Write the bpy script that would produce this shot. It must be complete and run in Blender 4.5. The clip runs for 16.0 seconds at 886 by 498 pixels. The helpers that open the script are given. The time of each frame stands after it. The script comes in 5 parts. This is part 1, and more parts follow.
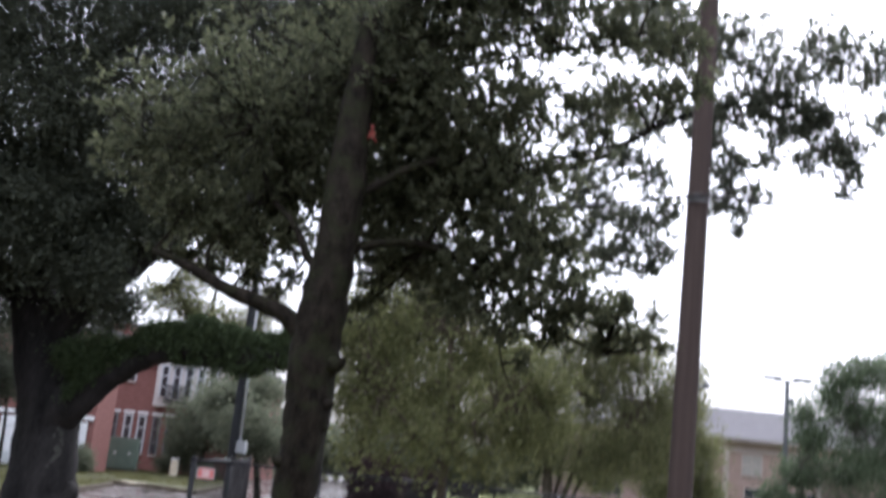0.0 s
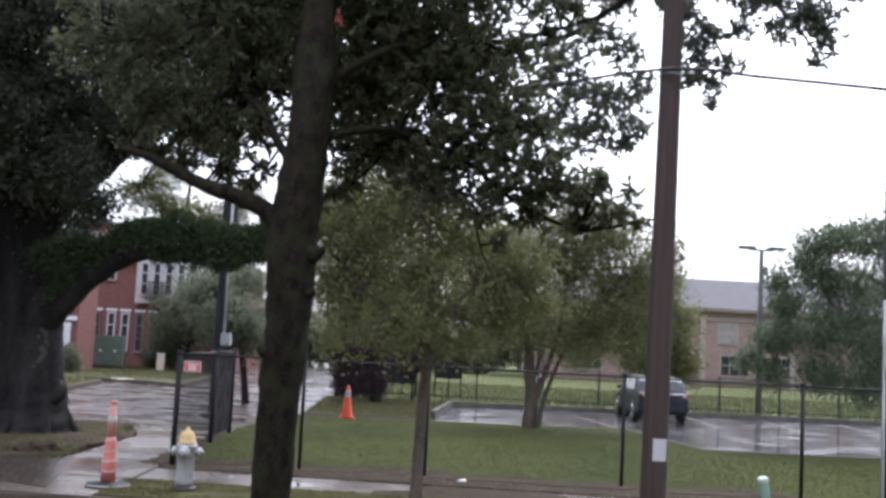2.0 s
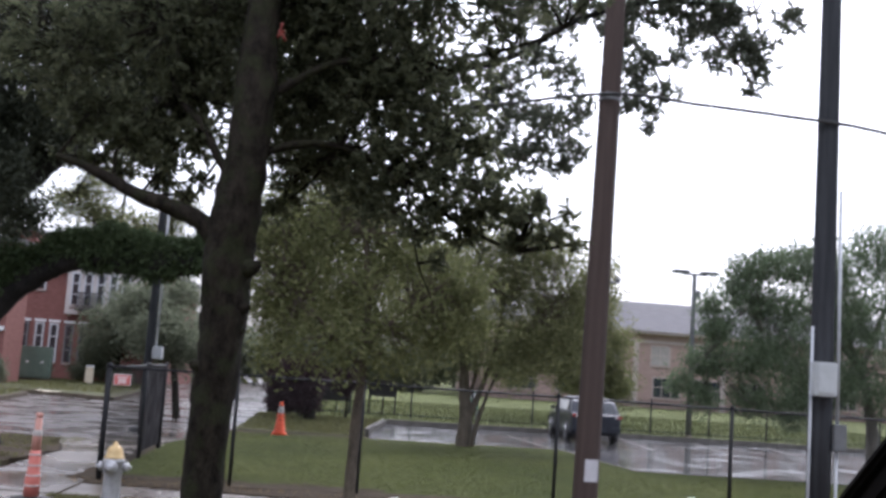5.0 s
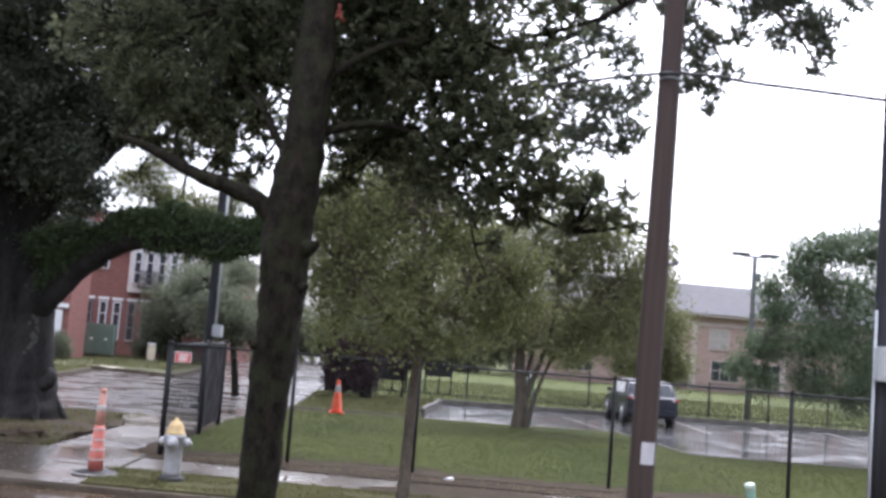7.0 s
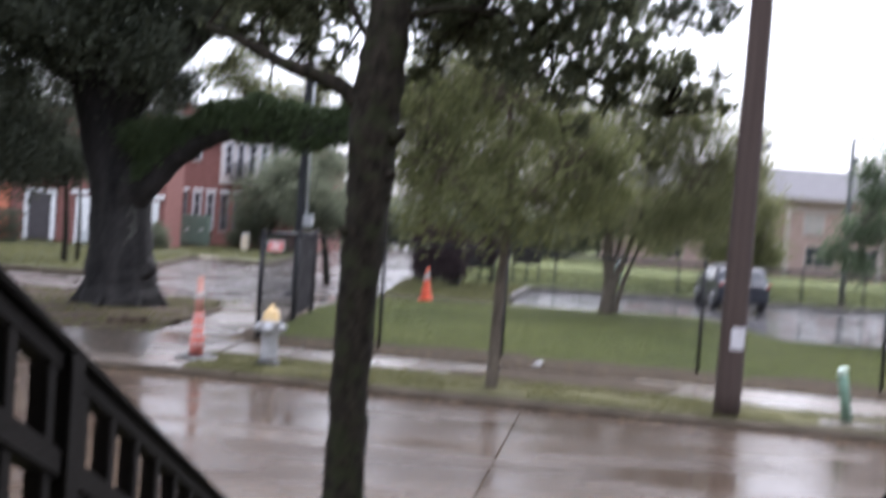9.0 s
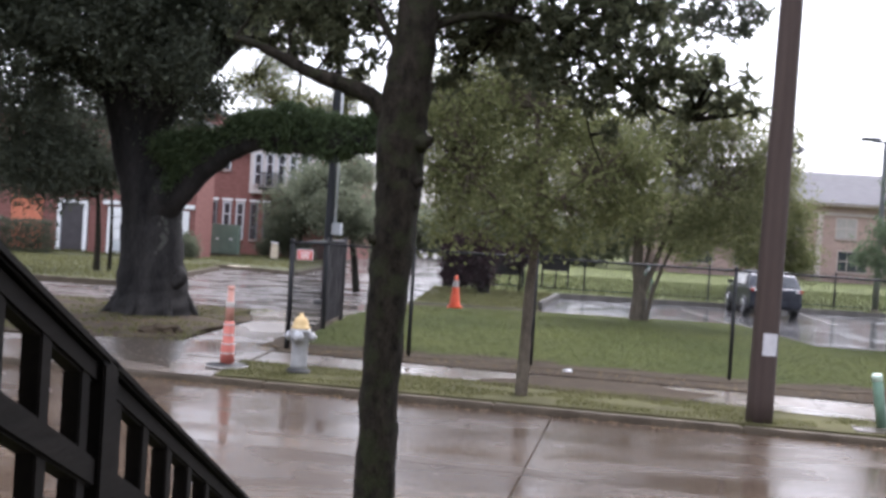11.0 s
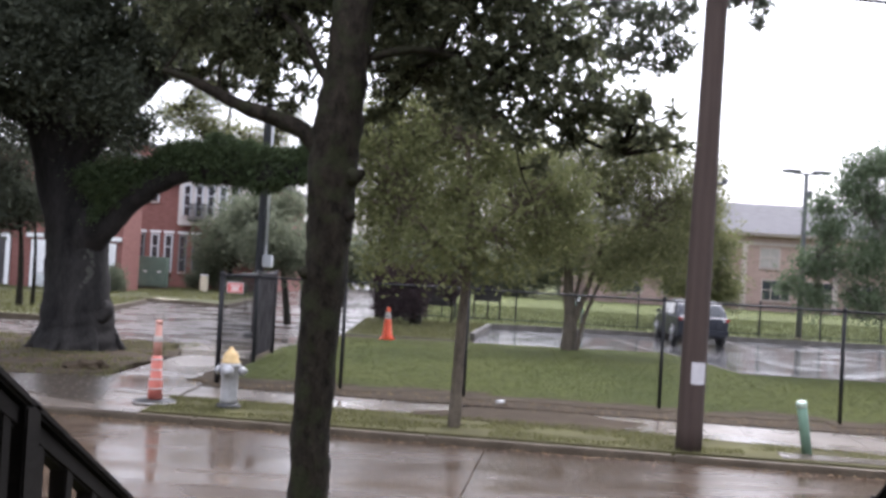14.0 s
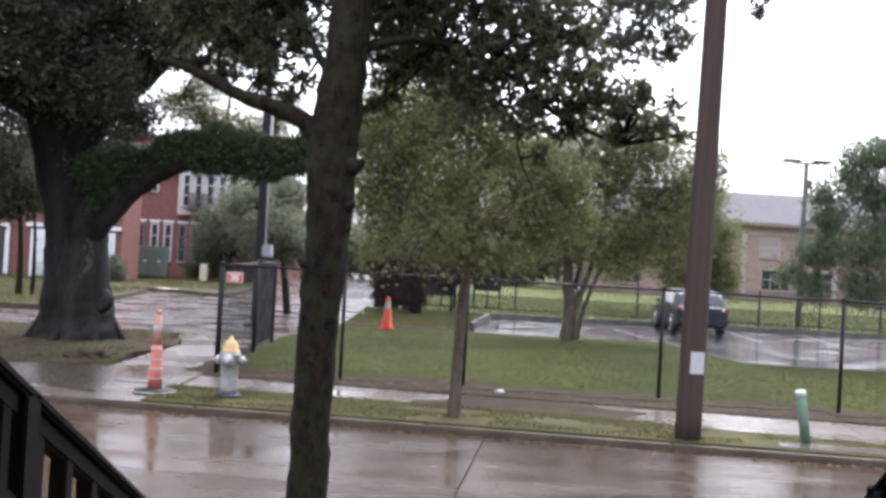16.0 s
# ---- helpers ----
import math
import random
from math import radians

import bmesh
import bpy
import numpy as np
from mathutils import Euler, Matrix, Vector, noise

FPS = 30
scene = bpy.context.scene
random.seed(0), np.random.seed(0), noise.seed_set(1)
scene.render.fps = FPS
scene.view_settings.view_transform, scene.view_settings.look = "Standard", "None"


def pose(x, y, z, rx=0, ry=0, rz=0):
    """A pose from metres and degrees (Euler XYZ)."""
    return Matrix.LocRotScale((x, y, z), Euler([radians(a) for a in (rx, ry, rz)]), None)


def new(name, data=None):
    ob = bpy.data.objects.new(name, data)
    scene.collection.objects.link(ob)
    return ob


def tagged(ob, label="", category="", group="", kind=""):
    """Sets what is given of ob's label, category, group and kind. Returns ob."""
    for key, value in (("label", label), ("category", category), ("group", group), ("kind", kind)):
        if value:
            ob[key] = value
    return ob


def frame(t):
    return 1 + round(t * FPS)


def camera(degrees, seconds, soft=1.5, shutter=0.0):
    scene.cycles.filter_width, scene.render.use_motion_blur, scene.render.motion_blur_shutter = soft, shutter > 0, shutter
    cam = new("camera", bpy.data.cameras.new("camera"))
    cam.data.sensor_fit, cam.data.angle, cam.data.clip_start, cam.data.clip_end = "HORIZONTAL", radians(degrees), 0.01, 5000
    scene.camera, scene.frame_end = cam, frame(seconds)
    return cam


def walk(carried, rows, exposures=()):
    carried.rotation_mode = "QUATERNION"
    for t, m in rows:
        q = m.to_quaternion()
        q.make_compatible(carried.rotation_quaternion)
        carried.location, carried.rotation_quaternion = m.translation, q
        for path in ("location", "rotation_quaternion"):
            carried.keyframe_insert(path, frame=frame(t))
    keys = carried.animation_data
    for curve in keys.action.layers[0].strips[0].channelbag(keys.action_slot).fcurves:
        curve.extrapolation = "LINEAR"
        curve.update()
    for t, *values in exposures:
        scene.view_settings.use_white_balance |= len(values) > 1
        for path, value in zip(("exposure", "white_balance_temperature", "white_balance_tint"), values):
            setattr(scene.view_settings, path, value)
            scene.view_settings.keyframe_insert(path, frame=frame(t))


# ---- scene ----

# camera: held in the hand at the head of the porch steps, turning where it is
cam = camera(46.0, 16.0, soft=3.2, shutter=0.8)
EYE = (0.0, 0.0, 2.08)
TURNS = [  # seconds, yaw, pitch, roll
    (0.0, -1.59, 11.60, -5.63),
    (0.5, -1.16, 8.00, -2.84),
    (1.0, -1.90, 6.49, -2.50),
    (1.5, -2.95, 5.07, -2.40),
    (2.0, -2.52, 5.34, -2.96),
    (2.5, -3.70, 5.55, -3.19),
    (3.0, -4.43, 6.78, -3.40),
    (3.2, -4.89, 6.32, -2.79),
    (5.3, -6.12, 6.54, -4.04),
    (5.5, -5.82, 6.19, -3.63),
    (6.0, -1.84, 4.16, -4.57),
    (6.5, -2.15, 4.97, -4.32),
    (7.0, -2.99, 5.25, -4.56),
    (7.5, -3.06, 5.08, -4.45),
    (8.0, -3.13, 5.03, -3.90),
    (8.5, -2.94, 5.22, -4.97),
    (9.0, 1.82, -1.24, -4.04),
    (9.2, 2.61, -2.60, -2.91),
    (11.3, 3.55, -0.83, -3.76),
    (11.5, 2.76, -1.13, -4.70),
    (12.0, 1.22, 0.45, -3.87),
    (12.5, -0.10, 1.22, -3.16),
    (13.0, -0.17, 0.95, -3.20),
    (13.5, -0.27, 0.84, -2.99),
    (14.0, -0.35, 1.00, -3.29),
    (14.5, 0.00, 0.75, -3.40),
    (15.0, -0.31, 0.74, -3.37),
    (15.5, -0.35, 0.50, -3.45),
    (16.0, -0.37, 0.43, -3.30),
]
SINK = {9.0: 0.012, 9.2: 0.014, 11.3: 0.012, 11.5: 0.01, 12.0: 0.005}  # the arm drops a little as it turns down to the street
walk(cam, [(t, pose(EYE[0], EYE[1], EYE[2] - SINK.get(t, 0.0), 90 + p, r, w)) for t, w, p, r in TURNS], exposures=[(t, e, 5780 if t < 9 else 5930, 17) for t, e in ((0.0, 1.45), (0.5, 1.35), (2.5, 1.38), (3.2, 1.38), (5.5, 1.25), (6.5, 1.55), (8.5, 1.78), (12.5, 1.77), (16.0, 1.78))])

# ---- light: a rainy, overcast day ----
world = bpy.data.worlds.new("overcast_sky")
scene.world = world
world.use_nodes = True
wn, wl = world.node_tree.nodes, world.node_tree.links
sky = wn.new("ShaderNodeTexSky")
sky.sky_type, sky.sun_disc = "NISHITA", False
sky.sun_elevation, sky.sun_rotation = radians(55), radians(20)
sky.dust_density, sky.air_density = 6.0, 1.0
grey = wn.new("ShaderNodeHueSaturation")
grey.inputs["Saturation"].default_value = 0.3
wl.new(sky.outputs[0], grey.inputs["Color"])
wl.new(grey.outputs[0], wn["Background"].inputs["Color"])
wn["Background"].inputs["Strength"].default_value = 0.15
sun_data = bpy.data.lights.new("sun", "SUN")
sun_data.energy, sun_data.angle, sun_data.color = 0.6, radians(25), (1.0, 0.98, 0.95)
sun = new("sun", sun_data)
sun.rotation_euler = (radians(35), 0, radians(-20))


# ---- materials ----
def material(name, dark, light, scale=6.0, rough=0.7, bump=0.15, fine=60.0, metal=0.0, wet=0.0, stretch=(1, 1, 1), vary=0.0, coords="Object", spec=0.5):
    """A two-scale noise between two colours, with relief. wet: share of the surface that is smooth with rain. vary: change from piece to piece."""
    m = bpy.data.materials.new(name)
    m.use_nodes = True
    n, l = m.node_tree.nodes, m.node_tree.links
    b = n["Principled BSDF"]
    co, mp = n.new("ShaderNodeTexCoord"), n.new("ShaderNodeMapping")
    mp.inputs["Scale"].default_value = stretch
    l.new(co.outputs[coords], mp.inputs["Vector"])
    big, small = n.new("ShaderNodeTexNoise"), n.new("ShaderNodeTexNoise")
    big.inputs["Scale"].default_value, big.inputs["Detail"].default_value = scale, 6
    small.inputs["Scale"].default_value, small.inputs["Detail"].default_value = fine, 4
    for t in (big, small):
        l.new(mp.outputs[0], t.inputs["Vector"])
    mix = n.new("ShaderNodeMix")
    mix.data_type = "FLOAT"
    mix.inputs[0].default_value = 0.4
    l.new(big.outputs["Fac"], mix.inputs[2])
    l.new(small.outputs["Fac"], mix.inputs[3])
    ramp = n.new("ShaderNodeValToRGB")
    ramp.color_ramp.elements[0].position, ramp.color_ramp.elements[1].position = 0.33, 0.67
    ramp.color_ramp.elements[0].color, ramp.color_ramp.elements[1].color = (*dark, 1), (*light, 1)
    l.new(mix.outputs[0], ramp.inputs[0])
    colour = ramp.outputs[0]
    if vary:
        info, hs, mr = n.new("ShaderNodeObjectInfo"), n.new("ShaderNodeHueSaturation"), n.new("ShaderNodeMapRange")
        mr.inputs["To Min"].default_value, mr.inputs["To Max"].default_value = 1 - vary, 1 + vary
        l.new(info.outputs["Random"], mr.inputs["Value"])
        l.new(mr.outputs[0], hs.inputs["Value"])
        l.new(colour, hs.inputs["Color"])
        colour = hs.outputs[0]
    l.new(colour, b.inputs["Base Color"])
    b.inputs["Metallic"].default_value, b.inputs["Specular IOR Level"].default_value = metal, spec
    if wet:
        pool, wr = n.new("ShaderNodeTexNoise"), n.new("ShaderNodeMapRange")
        pool.inputs["Scale"].default_value, pool.inputs["Detail"].default_value = 0.8, 3
        l.new(mp.outputs[0], pool.inputs["Vector"])
        wr.inputs["From Min"].default_value, wr.inputs["From Max"].default_value = 0.5 - 0.3 * wet, 0.8 - 0.3 * wet
        wr.inputs["To Min"].default_value, wr.inputs["To Max"].default_value = rough, 0.08
        l.new(pool.outputs["Fac"], wr.inputs["Value"])
        l.new(wr.outputs[0], b.inputs["Roughness"])
    else:
        rr = n.new("ShaderNodeMapRange")
        rr.inputs["To Min"].default_value, rr.inputs["To Max"].default_value = max(0.03, rough - 0.12), min(1, rough + 0.12)
        l.new(small.outputs["Fac"], rr.inputs["Value"])
        l.new(rr.outputs[0], b.inputs["Roughness"])
    if bump:
        bp = n.new("ShaderNodeBump")
        bp.inputs["Strength"].default_value, bp.inputs["Distance"].default_value = bump, 0.02
        l.new(mix.outputs[0], bp.inputs["Height"])
        l.new(bp.outputs[0], b.inputs["Normal"])
    return m


def leaf_material(name, dark, light, through_share=0.3):
    m = bpy.data.materials.new(name)
    m.use_nodes = True
    n, l = m.node_tree.nodes, m.node_tree.links
    b, out = n["Principled BSDF"], n["Material Output"]
    geo, ramp = n.new("ShaderNodeNewGeometry"), n.new("ShaderNodeValToRGB")
    ramp.color_ramp.elements[0].color, ramp.color_ramp.elements[1].color = (*dark, 1), (*light, 1)
    l.new(geo.outputs["Random Per Island"], ramp.inputs[0])
    b.inputs["Roughness"].default_value = 0.6
    b.inputs["Specular IOR Level"].default_value = 0.15
    l.new(ramp.outputs[0], b.inputs["Base Color"])
    tr, mx = n.new("ShaderNodeBsdfTranslucent"), n.new("ShaderNodeMixShader")
    l.new(ramp.outputs[0], tr.inputs["Color"])
    mx.inputs[0].default_value = through_share
    l.new(b.outputs[0], mx.inputs[1])
    l.new(tr.outputs[0], mx.inputs[2])
    l.new(mx.outputs[0], out.inputs["Surface"])
    return m


BARK = material("wet_bark", (0.005, 0.0044, 0.0038), (0.034, 0.029, 0.022), 20, 0.85, 1.0, 75, stretch=(1, 1, 0.55), spec=0.08)
bn, bl = BARK.node_tree.nodes, BARK.node_tree.links
moss, speck, grow, tint = bn.new("ShaderNodeTexNoise"), bn.new("ShaderNodeTexNoise"), bn.new("ShaderNodeMapRange"), bn.new("ShaderNodeMix")
where = bn.new("ShaderNodeTexCoord")
moss.inputs["Scale"].default_value, moss.inputs["Detail"].default_value = 9, 8
for q in (moss, speck):
    bl.new(where.outputs["Object"], q.inputs["Vector"])
grow.inputs["From Min"].default_value, grow.inputs["From Max"].default_value, grow.inputs["To Max"].default_value = 0.48, 0.62, 0.75
bl.new(moss.outputs["Fac"], grow.inputs["Value"])
speck.inputs["Scale"].default_value = 60
shades = bn.new("ShaderNodeValToRGB")
shades.color_ramp.elements[0].color, shades.color_ramp.elements[1].color = (0.011, 0.014, 0.007, 1), (0.04, 0.044, 0.023, 1)
bl.new(speck.outputs["Fac"], shades.inputs[0])
tint.data_type = "RGBA"
bl.new(grow.outputs[0], tint.inputs[0])
bl.new(bn["Principled BSDF"].inputs["Base Color"].links[0].from_socket, tint.inputs[6])
bl.new(shades.outputs[0], tint.inputs[7])
bl.new(tint.outputs[2], bn["Principled BSDF"].inputs["Base Color"])
PARK_KERB = material("grey_kerb_concrete", (0.075, 0.07, 0.062), (0.16, 0.15, 0.135), 2.5, 0.8, 0.3, 40, spec=0.15)
BARK_BROWN = material("brown_bark", (0.045, 0.037, 0.028), (0.15, 0.125, 0.095), 9, 0.8, 0.6, 50, stretch=(1, 1, 0.4), spec=0.15)
BARK_OAK = material("black_wet_bark", (0.009, 0.0085, 0.0085), (0.042, 0.039, 0.037), 3, 0.85, 1.0, 26, stretch=(1, 1, 0.25), spec=0.1)
BARK_PALE = material("grey_bark", (0.06, 0.055, 0.045), (0.17, 0.15, 0.12), 7, 0.7, 0.6, 50, stretch=(1, 1, 0.3))
POLE_WOOD = material("weathered_pole_wood", (0.05, 0.036, 0.031), (0.08, 0.059, 0.051), 5, 0.8, 0.2, 70, stretch=(3, 3, 0.12), spec=0.2)
POLE_GREY = material("tarred_pole_wood", (0.02, 0.021, 0.024), (0.055, 0.058, 0.063), 5, 0.75, 0.35, 70, stretch=(3, 3, 0.12), spec=0.2)
ROAD = material("wet_concrete_road", (0.04, 0.028, 0.02), (0.082, 0.061, 0.044), 0.6, 0.34, 0.36, 8.0, wet=0.54, vary=0.08, spec=0.06, stretch=(0.55, 1.5, 1))
ASPHALT = material("wet_asphalt", (0.045, 0.044, 0.046), (0.085, 0.082, 0.083), 0.7, 0.22, 0.03, 30, wet=0.6, spec=0.3)
WALK = material("wet_sidewalk_concrete", (0.075, 0.062, 0.05), (0.155, 0.132, 0.11), 0.9, 0.36, 0.08, 40, wet=0.42, vary=0.14, spec=0.14)
SIDE_ROAD = material("worn_wet_side_street", (0.05, 0.043, 0.038), (0.11, 0.096, 0.087), 0.5, 0.42, 0.3, 7, wet=0.45, spec=0.1, stretch=(0.8, 1.3, 1))
KERB = material("stained_kerb_concrete", (0.04, 0.031, 0.022), (0.125, 0.102, 0.075), 2.5, 0.8, 0.3, 40, spec=0.15)
SOIL = material("wet_soil", (0.028, 0.021, 0.014), (0.066, 0.051, 0.035), 2.5, 0.95, 0.5, 45, spec=0.06)
VERGE = material("muddy_turf", (0.044, 0.04, 0.02), (0.094, 0.09, 0.042), 1.4, 0.95, 0.5, 30, spec=0.06)
PUDDLE = material("standing_rain_water", (0.04, 0.032, 0.024), (0.07, 0.057, 0.043), 1.2, 0.24, 0.06, 14, spec=0.35)
LICHEN = material("pale_lichen", (0.03, 0.03, 0.026), (0.11, 0.108, 0.095), 30, 0.9, 0.4, 80, spec=0.1)
TURF = material("mown_turf", (0.029, 0.039, 0.01), (0.063, 0.069, 0.02), 0.35, 0.95, 0.15, 5, spec=0.04)
CORNER_TURF = material("rough_corner_turf", (0.045, 0.047, 0.027), (0.088, 0.089, 0.05), 0.8, 0.95, 0.35, 9, spec=0.05)
FIELD = material("bright_far_turf", (0.082, 0.095, 0.036), (0.125, 0.138, 0.058), 0.5, 0.95, 0.2, 30, spec=0.05)
GRASS = leaf_material("grass_blades", (0.034, 0.045, 0.01), (0.068, 0.08, 0.022))
GRASS_DRY = leaf_material("verge_blades", (0.085, 0.085, 0.036), (0.15, 0.15, 0.066), 0.5)
GRASS_FIELD = leaf_material("field_blades", (0.09, 0.105, 0.04), (0.14, 0.155, 0.068), 0.5)
LEAF_NEAR = leaf_material("live_oak_leaves", (0.055, 0.064, 0.036), (0.125, 0.135, 0.078), 0.6)
LEAF_OAK = leaf_material("old_oak_leaves", (0.05, 0.057, 0.04), (0.086, 0.096, 0.064), 0.4)
# Oak leaves of the long limb, paled in colour for haze.
LEAF_ARM = leaf_material("hazed_limb_leaves", (0.08, 0.09, 0.065), (0.14, 0.152, 0.11), 0.7)
LEAF_MOSS = leaf_material("limb_ferns", (0.045, 0.064, 0.03), (0.085, 0.115, 0.052))
LEAF_OLIVE = leaf_material("olive_leaves", (0.108, 0.121, 0.05), (0.21, 0.22, 0.098), 0.55)
LEAF_MYRTLE = leaf_material("myrtle_leaves", (0.114, 0.122, 0.058), (0.228, 0.234, 0.114), 0.55)
LEAF_WILLOW = leaf_material("willow_leaves", (0.08, 0.11, 0.062), (0.165, 0.205, 0.125), 0.5)
LEAF_PLUM = leaf_material("purple_plum_leaves", (0.026, 0.016, 0.019), (0.07, 0.042, 0.046), 0.15)
YELLOW_SIGN = material("fluorescent_yellow_paint", (0.5, 0.52, 0.06), (0.62, 0.64, 0.1), 5, 0.5, 0.03)
# Distance haze is put into this pale leaf colour.
LEAF_HAZED = leaf_material("hazed_leaves", (0.105, 0.12, 0.08), (0.19, 0.205, 0.14), 0.6)
LEAF_FALLEN = leaf_material("fallen_leaves", (0.06, 0.035, 0.015), (0.22, 0.15, 0.07), 0.1)
BLACK_METAL = material("black_coated_steel", (0.01, 0.01, 0.011), (0.024, 0.024, 0.026), 8, 0.6, 0.05, spec=0.2)
SCREEN = material("dark_privacy_fabric", (0.014, 0.012, 0.014), (0.034, 0.028, 0.03), 3, 0.85, 0.3, 120)
RAIL_WOOD = material("dark_painted_rail_wood", (0.004, 0.0035, 0.003), (0.013, 0.011, 0.0095), 6, 0.75, 0.25, 70, stretch=(1, 0.2, 1), spec=0.1)
ORANGE = material("orange_plastic", (0.75, 0.085, 0.025), (0.9, 0.14, 0.045), 6, 0.45, 0.05)
PINK = material("faded_orange_plastic", (0.48, 0.13, 0.1), (0.62, 0.2, 0.16), 9, 0.5, 0.05)
FADED = material("bleached_orange_plastic", (0.46, 0.22, 0.17), (0.58, 0.31, 0.25), 9, 0.55, 0.05)
REFLECT = material("dull_white_band", (0.4, 0.37, 0.35), (0.56, 0.53, 0.5), 12, 0.4, 0.03)
RUBBER = material("black_rubber", (0.012, 0.012, 0.012), (0.035, 0.034, 0.033), 8, 0.55, 0.1)
SILVER = material("silver_hydrant_paint", (0.3, 0.3, 0.31), (0.52, 0.52, 0.53), 9, 0.45, 0.1, metal=0.25)
YELLOW = material("yellow_hydrant_paint", (0.48, 0.33, 0.14), (0.6, 0.44, 0.21), 9, 0.55, 0.1)
GREEN_PAINT = material("pale_green_plastic", (0.15, 0.26, 0.195), (0.23, 0.37, 0.285), 7, 0.5, 0.05)
GREEN_CAP = material("bleached_green_plastic", (0.5, 0.66, 0.55), (0.66, 0.78, 0.68), 7, 0.5, 0.03)
CABINET = material("utility_green_paint", (0.11, 0.16, 0.125), (0.16, 0.22, 0.175), 3, 0.55, 0.05)
PAPER = material("wet_paper", (0.45, 0.44, 0.46), (0.6, 0.59, 0.61), 6, 0.6, 0.06)
BOX_GREY = material("grey_box_paint", (0.4, 0.42, 0.42), (0.55, 0.57, 0.57), 5, 0.5, 0.05)
DARK_DOOR = material("dark_brown_door_paint", (0.035, 0.03, 0.032), (0.06, 0.052, 0.054), 3, 0.6, 0.05)
DARK_GREY = material("dark_grey_enamel", (0.1, 0.105, 0.11), (0.17, 0.175, 0.18), 5, 0.5, 0.05)
PVC = material("grey_pvc", (0.42, 0.44, 0.46), (0.58, 0.6, 0.62), 5, 0.45, 0.03)
RED_SIGN = material("red_sign_paint", (0.5, 0.1, 0.09), (0.62, 0.16, 0.14), 12, 0.45, 0.03)
WHITE = material("white_paint", (0.66, 0.66, 0.66), (0.82, 0.82, 0.82), 3, 0.5, 0.04)
CREAM = material("cream_plastic", (0.55, 0.48, 0.36), (0.72, 0.65, 0.5), 4, 0.6, 0.05)
# Red brick with less saturation, haze mixed into the colour.
BRICK = material("hazed_red_brick", (0.15, 0.07, 0.06), (0.24, 0.115, 0.1), 3, 0.85, 0.3, 14, stretch=(1, 1, 2.5), spec=0.15)
BRICK_ORANGE = material("orange_painted_wall", (0.42, 0.13, 0.07), (0.55, 0.19, 0.11), 3, 0.8, 0.1, 14)
BRICK_PALE = material("pale_render", (0.42, 0.38, 0.36), (0.55, 0.5, 0.47), 2, 0.8, 0.1)
# Tan brick turned pinkish grey, as haze would tint it.
BRICK_TAN = material("hazed_tan_brick", (0.26, 0.185, 0.16), (0.34, 0.25, 0.22), 1.5, 0.85, 0.2, 12, stretch=(1, 1, 2.5), spec=0.1)
STONE_BAND = material("cast_stone", (0.33, 0.275, 0.25), (0.42, 0.355, 0.325), 2, 0.8, 0.1)
# Upper school panes: reflected sky and haze painted as a pale colour.
PALE_PANE = material("sky_pale_panes", (0.24, 0.22, 0.2), (0.32, 0.295, 0.275), 2, 0.6, 0.05)
SHINGLE = material("grey_shingles", (0.1, 0.097, 0.1), (0.145, 0.14, 0.145), 1.5, 0.9, 0.3, 9, stretch=(1, 1, 6), spec=0.1)
STREET_PAINT = material("worn_marking_paint", (0.08, 0.068, 0.058), (0.125, 0.105, 0.09), 5, 0.7, 0.1, spec=0.12)
CAR_PAINT = material("dark_blue_grey_car_paint", (0.025, 0.027, 0.036), (0.045, 0.048, 0.062), 4, 0.28, 0.0, metal=0.2, spec=0.35)
CHROME = material("alloy_metal", (0.45, 0.45, 0.47), (0.6, 0.6, 0.62), 8, 0.25, 0.0, metal=0.9)
TAIL_RED = material("red_lens", (0.28, 0.03, 0.03), (0.4, 0.05, 0.05), 20, 0.15, 0.0)
RED_CLOTH = material("red_ribbon", (0.14, 0.025, 0.018), (0.22, 0.045, 0.03), 30, 0.8, 0.1)
GLASS = bpy.data.materials.new("dark_window_glass")
GLASS.use_nodes = True
gb = GLASS.node_tree.nodes["Principled BSDF"]
gb.inputs["Base Color"].default_value = (0.03, 0.035, 0.04, 1)
gb.inputs["Roughness"].default_value, gb.inputs["Specular IOR Level"].default_value = 0.05, 0.8


# ---- building helpers ----
def mesh_object(name, bm, mat, parent=None, label=""):
    me = bpy.data.meshes.new(name)
    bm.to_mesh(me)
    bm.free()
    ob = new(name, me)
    me.materials.append(mat)
    if parent:
        ob.parent = parent
    if label:
        ob["label"] = label
    return ob


def part(name, bm, mat, parent, label=""):
    return mesh_object(name, bm, mat, parent, label)


def from_arrays(name, verts, faces, mat, parent=None, label="", smooth=False):
    me = bpy.data.meshes.new(name)
    me.from_pydata(np.asarray(verts).tolist(), [], [list(map(int, q)) for q in faces])
    me.materials.append(mat)
    if smooth:
        me.polygons.foreach_set("use_smooth", [True] * len(me.polygons))
    ob = new(name, me)
    if parent:
        ob.parent = parent
    if label:
        ob["label"] = label
    return ob


def thing(name, label, category, group="", at=(0, 0, 0), turn=0.0):
    ob = new(name)
    ob.matrix_basis = pose(*at, 0, 0, turn)
    ob.empty_display_size = 0.2
    return tagged(ob, label, category, group)


